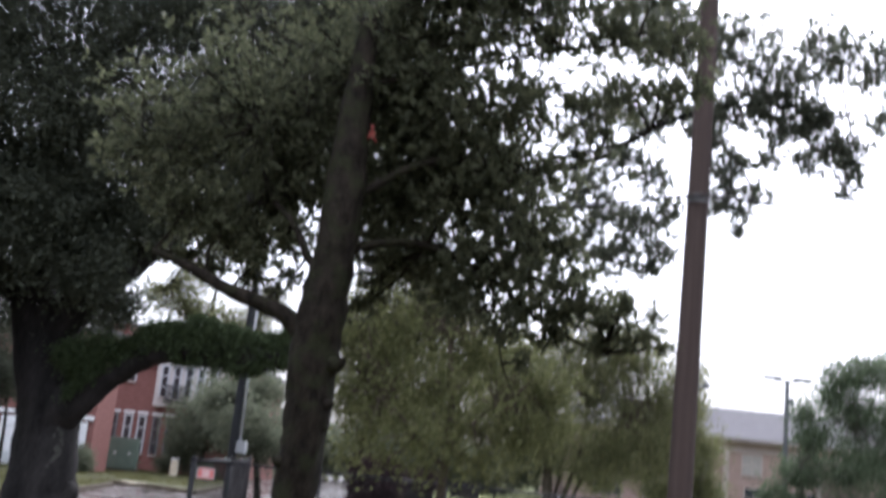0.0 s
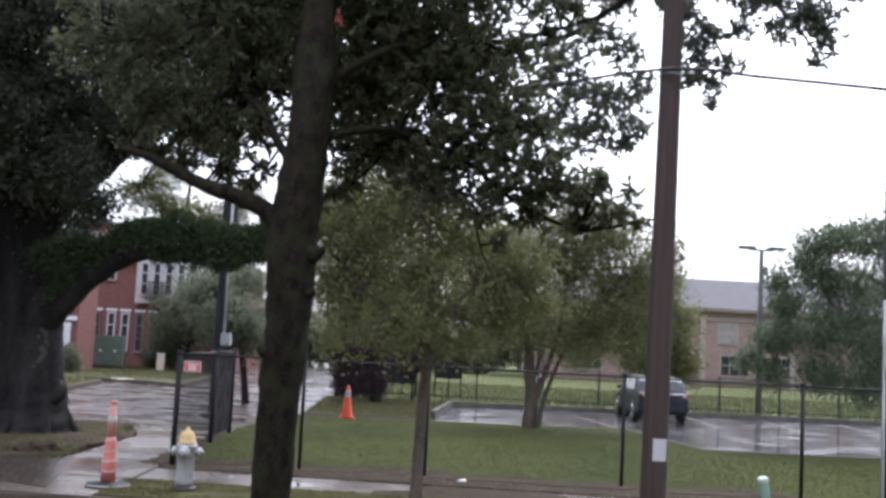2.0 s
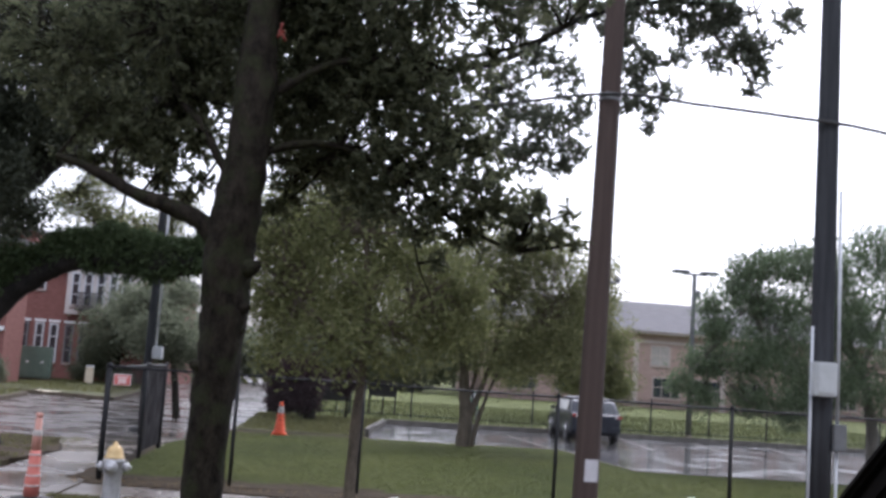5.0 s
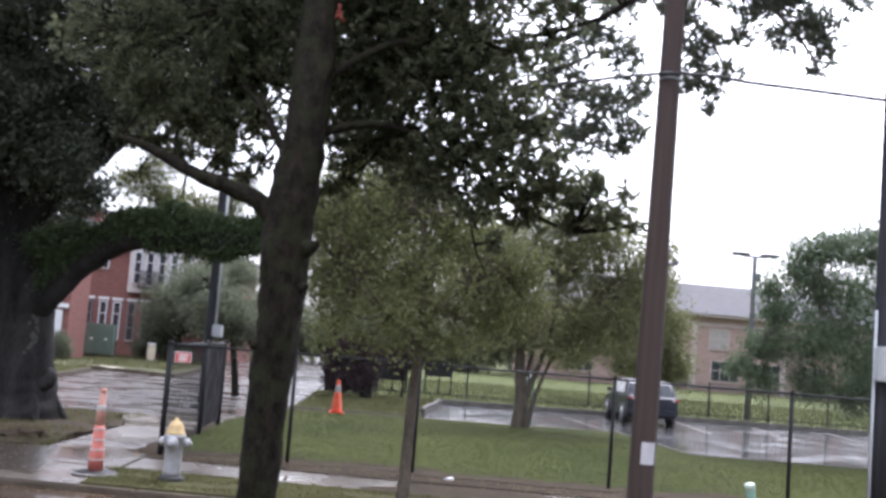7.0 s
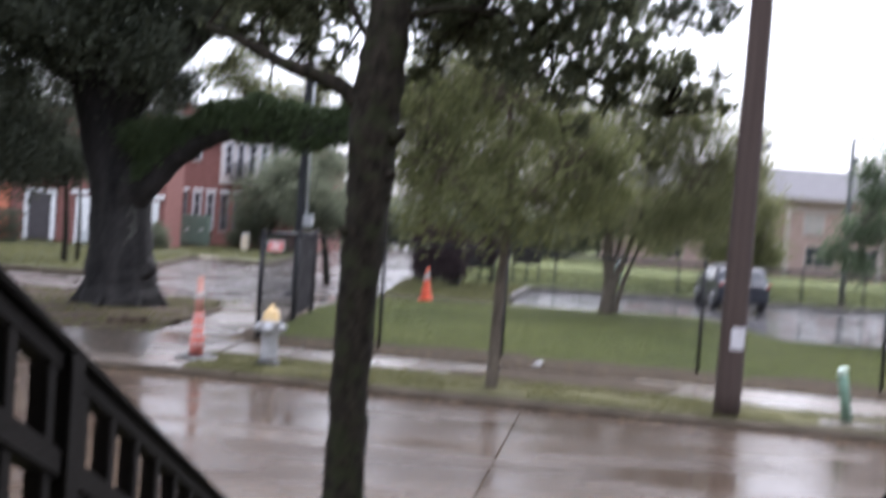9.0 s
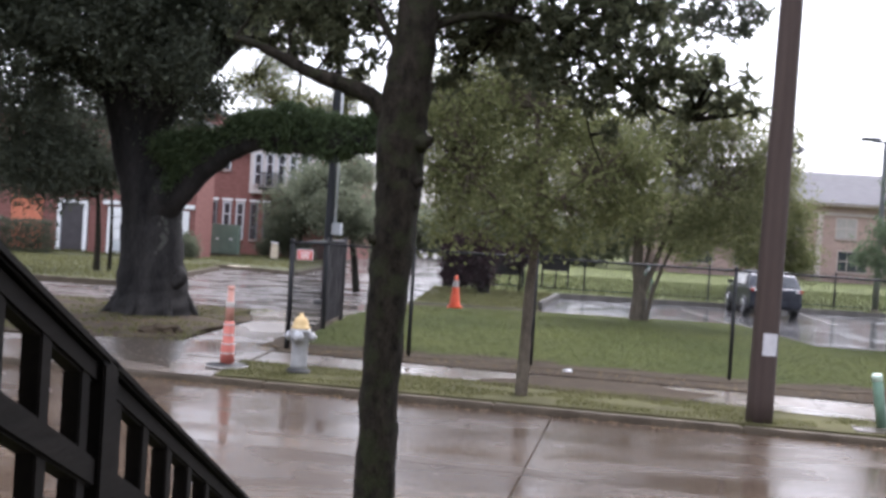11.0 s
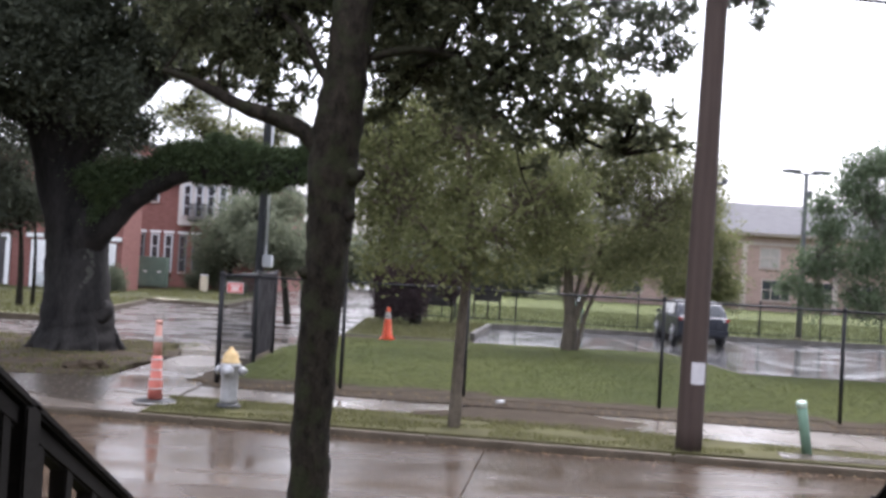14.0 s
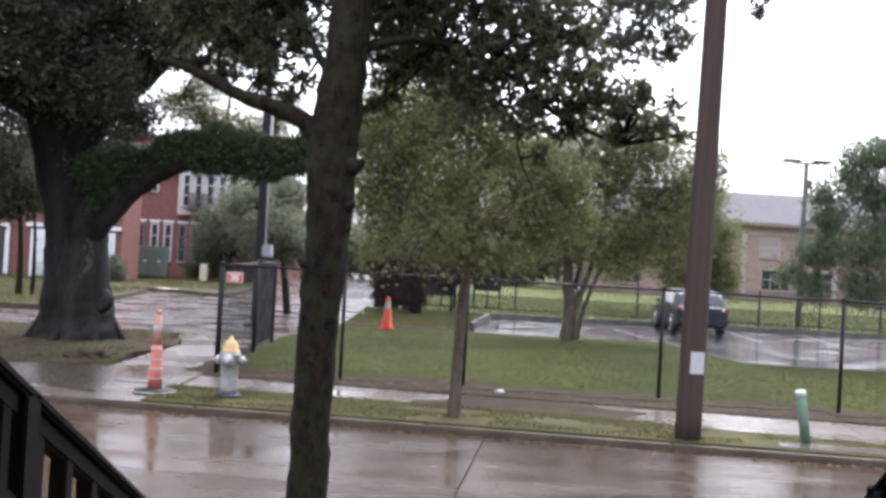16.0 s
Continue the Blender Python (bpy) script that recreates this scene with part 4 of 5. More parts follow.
simple_tree("crape_myrtle", "multi-stemmed crape myrtle on the lawn", [([(3.72, 28.6, -0.02), (3.75, 28.6, 0.8), (3.65, 28.6, 1.6), (3.6, 28.6, 2.6), (3.4, 28.5, 3.6)], 0.22), ([(3.8, 28.55, 0.7), (4.1, 28.5, 1.6), (4.4, 28.5, 2.6), (4.6, 28.6, 4.0)], 0.1), ([(3.95, 28.6, 0.0), (4.15, 28.6, 1.0), (4.7, 28.5, 2.4), (5.5, 28.4, 3.6)], 0.07), ([(3.7, 28.65, 1.0), (3.95, 28.7, 2.0), (3.9, 28.8, 3.0)], 0.07)],
            [(3.25, 28.50, 3.59, 1.3), (4.47, 28.70, 4.45, 1.35), (5.55, 28.40, 3.57, 1.3), (4.15, 28.00, 2.71, 0.95), (6.18, 28.80, 4.87, 1.05), (3.01, 28.60, 2.65, 0.85), (5.18, 28.60, 2.62, 0.85), (6.51, 28.40, 3.01, 0.85), (5.0, 28.6, 5.2, 1.1), (6.7, 28.6, 4.1, 1.0), (3.6, 28.6, 4.9, 1.0), (2.4, 28.8, 4.1, 1.0), (4.3, 28.6, 5.9, 1.0), (5.8, 28.6, 5.7, 1.0), (2.6, 28.8, 5.2, 0.9), (7.2, 28.6, 4.9, 0.85)],
            0.13, LEAF_MYRTLE, BARK_BROWN, 28, lambda r: int(75 * r), 0.2, 0.4)
simple_tree("weeping_tree", "grey-green tree with long drooping branches by the car park", [([(14.6, 27, -0.1), (14.5, 27, 1.4), (14.1, 26.9, 2.8), (13.2, 26.6, 4.2)], 0.2), ([(14.0, 26.8, 2.9), (12.2, 26.2, 4.3), (10.4, 25.4, 4.2), (9.1, 25, 2.8)], 0.08), ([(14.2, 27, 2.8), (14.8, 27, 4.5), (15.2, 27, 5.2)], 0.08)],
            [(10.26, 25.50, 5.11, 0.41), (10.84, 25.50, 5.29, 0.52), (11.85, 25.80, 5.46, 0.53), (9.98, 25.30, 4.51, 0.41), (9.39, 25.00, 3.62, 0.43), (10.91, 25.60, 4.16, 0.86), (9.06, 25.00, 2.77, 0.41), (10.23, 25.30, 2.98, 0.79), (11.51, 25.60, 3.06, 0.97), (9.08, 25.00, 1.89, 0.27), (10.54, 25.30, 1.96, 0.62), (12.54, 26.00, 5.38, 0.73), (12.86, 26.00, 4.15, 1.27), (12.74, 26.00, 2.41, 1.13), (8.51, 25.00, 2.20, 0.19), (11.78, 25.50, 1.67, 0.62), (14.32, 26.50, 4.86, 1.58), (14.50, 26.50, 2.80, 1.43), (9.23, 25.00, 4.17, 0.19), (14.31, 26.50, 6.06, 0.86)],
            0.15, LEAF_WILLOW, BARK_PALE, 34, lambda r: int(75 * r ** 1.3) + 8, 0.16, 1.2, 0.25)
simple_tree("round_tree", "round leafy tree behind the parked car", [([(12.2, 48, -0.1), (12.2, 48, 1.2), (12.1, 48, 2.6), (12.0, 48, 4.2)], 0.2)],
            [(12.57, 48.00, 3.48, 1.43), (11.96, 48.00, 5.01, 1.30), (13.05, 48.00, 1.95, 1.04), (11.33, 48.00, 2.37, 1.56), (9.6, 48, 3.6, 1.5), (8.4, 48.5, 2.6, 1.2)], 0.2, LEAF_MYRTLE, BARK_PALE, 34, lambda r: int(75 * r), 0.28)
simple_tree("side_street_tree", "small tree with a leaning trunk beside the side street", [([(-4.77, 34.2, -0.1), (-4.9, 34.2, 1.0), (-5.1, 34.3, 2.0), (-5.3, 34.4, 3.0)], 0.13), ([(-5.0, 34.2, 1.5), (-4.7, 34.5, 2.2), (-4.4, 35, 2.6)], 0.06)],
            [(-5.45, 34.00, 2.59, 1.0), (-4.86, 34.00, 2.1, 0.7), (-6.43, 35.00, 3.51, 0.9), (-4.39, 36.00, 2.5, 0.9)], 0.16, LEAF_HAZED, BARK, 34, lambda r: int(90 * r), 0.22)
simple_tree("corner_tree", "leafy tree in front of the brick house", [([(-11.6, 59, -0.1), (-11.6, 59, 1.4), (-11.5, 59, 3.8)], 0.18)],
            [(-12.3, 59, 2.7, 1.7), (-10.9, 59, 4.0, 1.8), (-9.8, 59, 2.6, 1.5), (-12.9, 59.3, 1.5, 0.9), (-9.0, 60, 4.9, 1.4)], 0.22, LEAF_HAZED, BARK, 34, lambda r: int(80 * r), 0.3)
simple_tree("kerbside_tree", "thin-trunked tree on the grass across the side street", [([(-13.8, 34.8, -0.1), (-13.8, 34.8, 1.2), (-13.9, 34.8, 2.6), (-14.2, 35, 3.8)], 0.12), ([(-13.5, 35.2, -0.1), (-13.5, 35.2, 1.2), (-13.55, 35.2, 2.4), (-13.7, 35.1, 3.4)], 0.08)],
            [(-14.62, 35.00, 3.78, 1.33), (-13.81, 35.00, 3.3, 0.75), (-16.12, 35.00, 3.50, 1.71), (-15.2, 35, 5.2, 1.6)], 0.17, LEAF_OAK, BARK, 34, lambda r: int(90 * r), 0.24)
simple_tree("plum_tree", "small purple-leaved plum tree with a dark trunk", [([(-0.62, 36.6, -0.1), (-0.63, 36.6, 0.6), (-0.7, 36.6, 1.2), (-0.9, 36.6, 1.9)], 0.24)],
            [(x, 36.6, z, 0.36) for x in (-1.72, -1.4, -1.05, -0.72) for z in (0.62, 1.0, 1.38, 1.7)], 0.12, LEAF_PLUM, BARK, 44, lambda r: int(150 * r), 0.12)
simple_tree("plum_tree", "second purple-leaved tree further along the grass", [([(0.65, 39.0, -0.1), (0.66, 39.0, 0.6), (0.6, 39.0, 1.5)], 0.06)],
            [(0.45, 39, 1.25, 0.42), (0.75, 39, 1.5, 0.4), (0.2, 39, 1.5, 0.4)], 0.1, LEAF_PLUM, BARK, 40, lambda r: int(170 * r), 0.1)
simple_tree("shade_tree", "leafy green tree arching over the far grass", [([(-2.2, 42, -0.1), (-2.2, 42, 1.5), (-2.0, 42, 3.2)], 0.2)],
            [(-0.6, 40.6, 4.0, 1.2), (-2.1, 41, 3.8, 1.2), (0.9, 40.6, 3.9, 1.1), (2.2, 41, 4.2, 1.2), (-1.07, 41.00, 5.47, 1.00), (0.12, 41.50, 6.15, 1.10), (1.47, 41.00, 5.84, 1.10), (2.71, 41.50, 6.19, 1.00), (0.85, 41.00, 5.03, 0.90), (-2.19, 41.00, 7.52, 1.00), (-0.76, 41.00, 7.83, 1.00), (-2.35, 41.00, 6.40, 1.00), (-3.28, 41.00, 7.01, 0.90), (-1.14, 41.00, 6.58, 1.00), (0.48, 41.00, 7.46, 1.00)], 0.17, LEAF_MYRTLE, BARK, 30, lambda r: int(55 * r), 0.27)
simple_tree("tall_tree", "tall thin-leaved tree behind the houses", [([(-16.5, 78, -0.2), (-16.6, 78, 5), (-16.3, 78, 10), (-16.0, 78, 14)], 0.25), ([(-16.4, 78, 8), (-18, 78, 11), (-19.6, 78, 13)], 0.12), ([(-16.4, 78, 8), (-14.6, 78, 10.4), (-12.8, 78, 11.4)], 0.12)],
            [(-19.6, 78, 12.4, 1.7), (-17.6, 78, 11.4, 1.9), (-15.5, 78, 10.9, 1.8), (-13.3, 78, 10.4, 1.8), (-18, 78, 14, 1.5), (-12, 78, 12.5, 1.5)], 0.3, LEAF_MYRTLE, BARK, 26, lambda r: int(40 * r), 0.4, 0.4, 0.3, 0.06)
woods = []
for x in np.arange(-10, 52, 2.2):
    woods.append((x, 104 + rng.uniform(-2, 4) - (20 if x < 10 else 0), rng.uniform(1.2, 4.0), rng.uniform(1.8, 3.0)))
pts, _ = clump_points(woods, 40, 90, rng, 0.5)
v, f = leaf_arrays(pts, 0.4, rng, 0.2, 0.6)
tagged(from_arrays("far_woods", v, f, LEAF_HAZED), "grey-green woods at the edge of the field, haze in leaf colour", "woods", kind="stuff")
hedge_pts = np.random.default_rng(3).uniform((-27, 45.0, 0.0), (-20.2, 46.4, 1.5), (9000, 3))
v, f = leaf_arrays(hedge_pts, 0.16, rng)
tagged(from_arrays("hedge", v, f, LEAF_OAK), "clipped dark green hedge in front of the house", "hedge")
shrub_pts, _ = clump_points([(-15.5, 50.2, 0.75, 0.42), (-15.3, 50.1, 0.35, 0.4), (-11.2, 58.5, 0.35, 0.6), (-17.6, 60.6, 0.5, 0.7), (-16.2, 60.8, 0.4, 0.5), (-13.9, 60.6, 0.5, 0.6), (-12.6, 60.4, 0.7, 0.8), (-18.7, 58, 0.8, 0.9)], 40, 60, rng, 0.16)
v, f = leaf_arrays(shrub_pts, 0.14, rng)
tagged(from_arrays("foundation_shrubs", v, f, LEAF_HAZED), "low shrubs along the brick house", "shrubs", kind="stuff")


# ---- poles and wires ----
pole = thing("utility_pole", "brown weathered wooden utility pole with a paper notice", "utility pole", "utility poles", at=(3.25, 12.98, 0))
part("shaft", lathe([(0.165, -0.15), (0.16, 0.3), (0.15, 2.5), (0.14, 5), (0.115, 9.5), (0.11, 9.6)], 24), POLE_WOOD, pole)
bm = bmesh.new()
for k in range(7):
    a0, a1 = radians(-112 + k * 9.5), radians(-112 + (k + 1) * 9.5)
    r = 0.164
    bm.faces.new([bm.verts.new(p) for p in ((r * math.cos(a0), r * math.sin(a0), 0.82), (r * math.cos(a1), r * math.sin(a1), 0.82), (r * math.cos(a1), r * math.sin(a1), 1.09), (r * math.cos(a0), r * math.sin(a0), 1.09))])
bmesh.ops.remove_doubles(bm, verts=bm.verts, dist=1e-4)
notice = part("paper_notice", bm, PAPER, pole, "white paper notice stapled to the pole")
notice.modifiers.new("thickness", "SOLIDIFY").thickness = 0.002
for z in (5.66, 5.72):
    part("band", lathe([(0.142, z), (0.147, z + 0.01), (0.147, z + 0.03), (0.142, z + 0.04)], 20), DARK_GREY, pole)
br = part("bracket", rod((0.1, -0.02, 3.32), (0.26, -0.04, 3.32), 0.016), DARK_GREY, pole)
part("insulator", moved(lathe([(0.02, 0), (0.035, 0.01), (0.035, 0.04), (0.015, 0.05)], 12), Matrix.Translation((0.24, -0.04, 3.33))), DARK_GREY, br)

pole.matrix_basis = pose(3.25, 12.98, 0, 0, 0.6, 0)

pole2 = thing("utility_pole", "dark tarred utility pole with a pale meter box", "utility pole", "utility poles", at=(5.93, 12.25, 0))
part("shaft", lathe([(0.145, -0.15), (0.14, 2.0), (0.13, 5), (0.11, 9), (0.105, 9.1)], 24), POLE_GREY, pole2)
mb = part("meter_box", box(-0.2, 0.08, -0.27, -0.13, 2.06, 2.47, 0.015), BOX_GREY, pole2, "pale grey meter box")
part("box_door", box(-0.17, 0.05, -0.285, -0.272, 2.1, 2.43, 0.006), BOX_GREY, mb)
part("switch_box", box(0.1, 0.27, -0.16, -0.02, 1.42, 1.74, 0.012), DARK_GREY, pole2, "dark grey switch box")
part("conduit", rod((0.185, -0.06, 1.74), (0.165, -0.05, 4.6), 0.022), PVC, pole2, "pale plastic conduit")
part("conduit", rod((-0.17, -0.08, 0.0), (-0.165, -0.08, 2.9), 0.018), PVC, pole2, "pale plastic conduit")
part("loop", rod((0.185, -0.06, 0.0), (0.185, -0.06, 1.42), 0.02), PVC, pole2)

lpole = thing("street_pole", "dark pole with a grey transformer box by the gate", "utility pole", "utility poles", at=(-4.88, 28.8, 0))
part("shaft", lathe([(0.12, -0.2), (0.115, 2), (0.1, 6), (0.085, 10), (0.08, 10.1)], 20), POLE_GREY, lpole)
part("box", box(0.1, 0.36, -0.2, 0.1, 1.8, 2.14, 0.02), PVC, lpole, "grey metal control box")
part("conduit", rod((0.17, -0.05, 2.14), (0.15, -0.02, 6.5), 0.035), PVC, lpole)
part("foot_collar", lathe([(0.34, -0.18), (0.33, -0.06), (0.28, -0.03), (0.13, 0.0)], 18), RUBBER, lpole)

cab = [(-4.88, 28.7, 8.2), (-0.8, 20.9, 6.9), (1.75, 15.9, 6.15), (3.2, 12.83, 5.72), (4.36, 12.55, 5.62), (5.9, 12.1, 5.43), (8.5, 11.7, 5.2), (16, 10.5, 5.6)]
p, r = smooth_line(cab, [0.023] * len(cab), 8)
v, f = tube_arrays(p, r, 6)
tagged(from_arrays("overhead_cable", v, f, RUBBER), "black overhead cable slung between the poles", "cable")

lamp = thing("lot_lamp", "tall twin-headed car park lamp post, unlit", "lamp post", at=(14.25, 40.7, 0))
part("base", lathe([(0.17, -0.02), (0.17, 0.1), (0.13, 0.14)], 16), KERB, lamp)
part("post", lathe([(0.11, 0.12), (0.085, 6.5), (0.08, 6.55)], 14), DARK_GREY, lamp)
part("arm", box(-0.5, 0.5, -0.05, 0.05, 6.5, 6.58, 0.01), DARK_GREY, lamp)
for s in (-1, 1):
    h = part("lamp_head", box(min(s * 0.25, s * 0.92), max(s * 0.25, s * 0.92), -0.2, 0.2, 6.56, 6.68, 0.03), DARK_GREY, lamp)
    part("lens", box(min(s * 0.32, s * 0.86), max(s * 0.32, s * 0.86), -0.15, 0.15, 6.545, 6.557), BOX_GREY, h)
part("camera_bracket", box(0.1, 0.26, -0.05, 0.05, 5.55, 5.9, 0.02), DARK_GREY, lamp)


# ---- fences ----
def lattice(a, b, z0, z1, pitch=0.075, w=0.0027):
    """Diagonal wires of a chain-link panel between two plan points, as thin four-sided strands."""
    a, b = Vector((*a, 0)), Vector((*b, 0))
    d = b - a
    length, height = d.length, z1 - z0
    d.normalize()
    side = Vector((-d.y, d.x, 0))
    vs, fs = [], []
    for sgn in (1, -1):
        s = -height
        while s < length + height:
            lo, hi = (max(0, -s), min(height, length - s)) if sgn > 0 else (max(0, s - length), min(height, s))
            if hi - lo > 0.02:
                k = len(vs)
                for h in (lo, hi):
                    c = a + d * (s + sgn * h) + Vector((0, 0, z0 + h)) + side * (0.003 * sgn)
                    vs += [c + d * w, c + side * w, c - d * w, c - side * w]
                fs += [(k + i, k + (i + 1) % 4, k + 4 + (i + 1) % 4, k + 4 + i) for i in range(4)]
            s += pitch
    return vs, fs


def fence_post(parent, x, y, h, r=0.03, z0=-0.1):
    ob = part("post", moved(lathe([(r, z0), (r, h)], 12), Matrix.Translation((x, y, 0))), BLACK_METAL, parent)
    part("post_cap", moved(lathe([(r * 1.2, h - 0.02), (r * 1.2, h + 0.01), (r * 0.7, h + 0.035), (0.005, h + 0.045)], 12), Matrix.Translation((x, y, 0))), BLACK_METAL, ob)


FH = 1.77
fence = thing("chain_link_fence", "black chain-link fence along the lawn", "fence")
FP = [(-3.42, 16.8), (-1.45, 16.98), (0.55, 16.92), (3.68, 16.72), (6.34, 16.1), (8.95, 15.7), (11.6, 15.3), (14.2, 14.9)]
for x, y in FP:
    fence_post(fence, x, y, FH, 0.045 if x == -3.42 else 0.03)
for (xa, ya), (xb, yb) in zip(FP, FP[1:]):
    part("top_rail", rod((xa, ya, FH - 0.02), (xb, yb, FH - 0.02), 0.018, 8), BLACK_METAL, fence)
    v, f = lattice((xa, ya), (xb, yb), 0.04, FH - 0.04)
    from_arrays("wire_mesh", v, f, BLACK_METAL, fence)
side = thing("side_fence", "black chain-link side fence with a dark screened end", "fence")
SP = [(-3.42, 16.9), (-3.48, 20.46), (-3.46, 22.64)]
for x, y in SP[1:]:
    fence_post(side, x, y, FH, 0.045)
part("top_rail", rod((-3.42, 16.85, FH - 0.03), (-3.48, 20.46, FH - 0.03), 0.024), BLACK_METAL, side)
part("top_rail", rod((-3.48, 20.46, FH - 0.03), (-3.46, 22.64, FH - 0.03), 0.024), BLACK_METAL, side)
v, f = lattice(SP[0], SP[1], 0.04, FH - 0.04, 0.085, 0.0016)
from_arrays("wire_mesh", v, f, BLACK_METAL, side)
bm = bmesh.new()
cols = 26
grid = [[bm.verts.new((-3.48 + 0.02 * k / cols + 0.03 * math.sin(k * 1.7) + 0.012 * math.sin(j * 2 + k), 20.47 + 2.15 * k / cols, 0.12 + (FH - 0.15) * j / 8)) for j in range(9)] for k in range(cols + 1)]
for k in range(cols):
    for j in range(8):
        bm.faces.new((grid[k][j], grid[k + 1][j], grid[k + 1][j + 1], grid[k][j + 1]))
scr = part("privacy_screen", bm, SCREEN, side, "dark fabric privacy screen")
scr.modifiers.new("thickness", "SOLIDIFY").thickness = 0.01
sgn = thing("warning_sign", "small red and white sign wired to the fence", "sign", at=(-3.2, 16.74, 1.56), turn=2)
part("plate", box(-0.13, 0.13, -0.006, 0.006, -0.085, 0.085, 0.003), WHITE, sgn)
part("red_field", box(-0.12, 0.12, -0.011, -0.0075, -0.075, 0.075), RED_SIGN, sgn)
for z, w in ((0.035, 0.08), (-0.005, 0.06), (-0.04, 0.07)):
    part("print_bar", box(-w, w, -0.0145, -0.0115, z - 0.01, z + 0.01), WHITE, sgn)

back = thing("picket_fence", "thin black steel picket fence round the field", "fence")
BX = [-1.6 + 2.4 * k for k in range(15)]
for x in BX:
    part("post", box(x - 0.035, x + 0.035, 40.97, 41.04, -0.05, 1.45, 0.006), BLACK_METAL, back)
picket = None
for xa, xb in zip(BX, BX[1:]):
    for k in range(1, 20):
        if picket is None:
            picket = part("picket", box(-0.009, 0.009, -0.01, 0.01, 0.06, 1.4), BLACK_METAL, back)
            ob = picket
        else:
            ob = new("picket", picket.data)
            ob.parent = back
        ob.location = (xa + (xb - xa) * k / 20, 41.0, 0)
    for z in (0.15, 1.28):
        part("rail", box(xa + 0.036, xb - 0.036, 40.985, 41.018, z, z + 0.035), BLACK_METAL, back)

fabric = thing("screened_fence", "low dark screened fence run beyond the street", "fence")
for xa, xb, za in ((-0.35, 0.93, 0.45), (1.65, 2.79, 0.75)):
    part("screen", box(xa, xb, 44.0, 44.04, za, 1.45, 0.01), SCREEN, fabric)
    for x in (xa, (xa + xb) / 2, xb - 0.06):
        part("post", box(x, x + 0.06, 44.05, 44.11, -0.05, 1.47, 0.006), BLACK_METAL, fabric)



# ---- street furniture ----
hyd = thing("fire_hydrant", "silver fire hydrant with a yellow bonnet", "hydrant", at=(-2.74, 14.35, 0))
part("foot_flange", lathe([(0.17, -0.03), (0.17, 0.03), (0.15, 0.045), (0.12, 0.05)], 20), RUBBER, hyd)
part("barrel", lathe([(0.12, 0.05), (0.115, 0.12), (0.112, 0.4), (0.13, 0.44), (0.125, 0.55), (0.138, 0.56), (0.138, 0.6), (0.12, 0.606)], 22), SILVER, hyd)
part("bonnet", lathe([(0.13, 0.605), (0.13, 0.628), (0.112, 0.64), (0.106, 0.69), (0.085, 0.745), (0.05, 0.775), (0.03, 0.78), (0.03, 0.82), (0.01, 0.825)], 20), YELLOW, hyd, "yellow painted bonnet")
for ang, r, ln in ((0, 0.05, 0.2), (180, 0.05, 0.2), (-95, 0.07, 0.18)):
    a = radians(ang)
    nz = part("nozzle", moved(lathe([(r, 0.08), (r, ln - 0.06), (r * 1.25, ln - 0.055), (r * 1.25, ln - 0.01), (r * 0.5, ln), (r * 0.4, ln + 0.03)], 14), Matrix.Translation((0, 0, 0.5)) @ Matrix.Rotation(a, 4, "Z") @ Matrix.Rotation(radians(90), 4, "Y")), SILVER, hyd)

deli = thing("delineator_post", "faded orange delineator post on a black rubber base", "delineator", at=(-3.77, 14.42, 0.0))
part("base", lathe([(0.29, 0.0), (0.29, 0.02), (0.24, 0.035), (0.1, 0.045), (0.09, 0.05)], 24), RUBBER, deli)
part("base_rim", lathe([(0.295, 0.004), (0.3, 0.012), (0.292, 0.02)], 24), REFLECT, deli)
part("tube", lathe([(0.1, 0.05), (0.095, 0.3), (0.078, 0.34), (0.075, 0.6), (0.06, 0.64)], 18), PINK, deli)
part("upper_tube", lathe([(0.06, 0.641), (0.058, 0.9), (0.045, 0.93), (0.045, 1.06), (0.03, 1.07)], 18), FADED, deli, "bleached upper tube")
for z, r in ((0.31, 0.099), (0.44, 0.083), (0.58, 0.081), (0.18, 0.101)):
    part("band", lathe([(r - 0.004, z), (r, z + 0.004), (r, z + 0.016), (r - 0.004, z + 0.02)], 18), REFLECT, deli)
part("collar", lathe([(0.06, 0.83), (0.062, 0.84), (0.062, 0.9), (0.06, 0.91)], 18), REFLECT, deli)
part("handle", moved(lathe([(0.035, 0), (0.05, 0.01), (0.05, 0.05), (0.035, 0.06)], 14), Matrix.Translation((0, 0, 1.071))), FADED, deli)

cone = thing("traffic_cone", "bright orange traffic cone with a white collar", "cone", at=(-1.25, 28.75, 0.02))
part("base", box(-0.2, 0.2, -0.2, 0.2, 0.0, 0.04, 0.015), ORANGE, cone)
part("body", lathe([(0.16, 0.04), (0.15, 0.06), (0.045, 0.86), (0.035, 0.88), (0.03, 0.88)], 22), ORANGE, cone)
part("collar", lathe([(0.087, 0.56), (0.088, 0.565), (0.064, 0.745), (0.062, 0.749)], 22), REFLECT, cone)

bol = thing("cable_marker", "leaning pale green utility marker post", "marker post", at=(4.8, 13.18, 0.0))
lean = Matrix.Rotation(radians(-10), 4, "Y") @ Matrix.Rotation(radians(2), 4, "X")
part("tube", moved(lathe([(0.062, -0.06), (0.062, 0.58), (0.058, 0.59)], 20), lean), GREEN_PAINT, bol)
part("cap", moved(lathe([(0.064, 0.585), (0.064, 0.645), (0.058, 0.66), (0.034, 0.668), (0.01, 0.67)], 20), lean), GREEN_CAP, bol)
structure(sheet("marker_pad", [(4.35, 12.72), (5.9, 12.52), (5.95, 12.95), (4.4, 13.12)], 0.004, WALK, 0.05), "wet concrete pad beside the marker post", "pad")

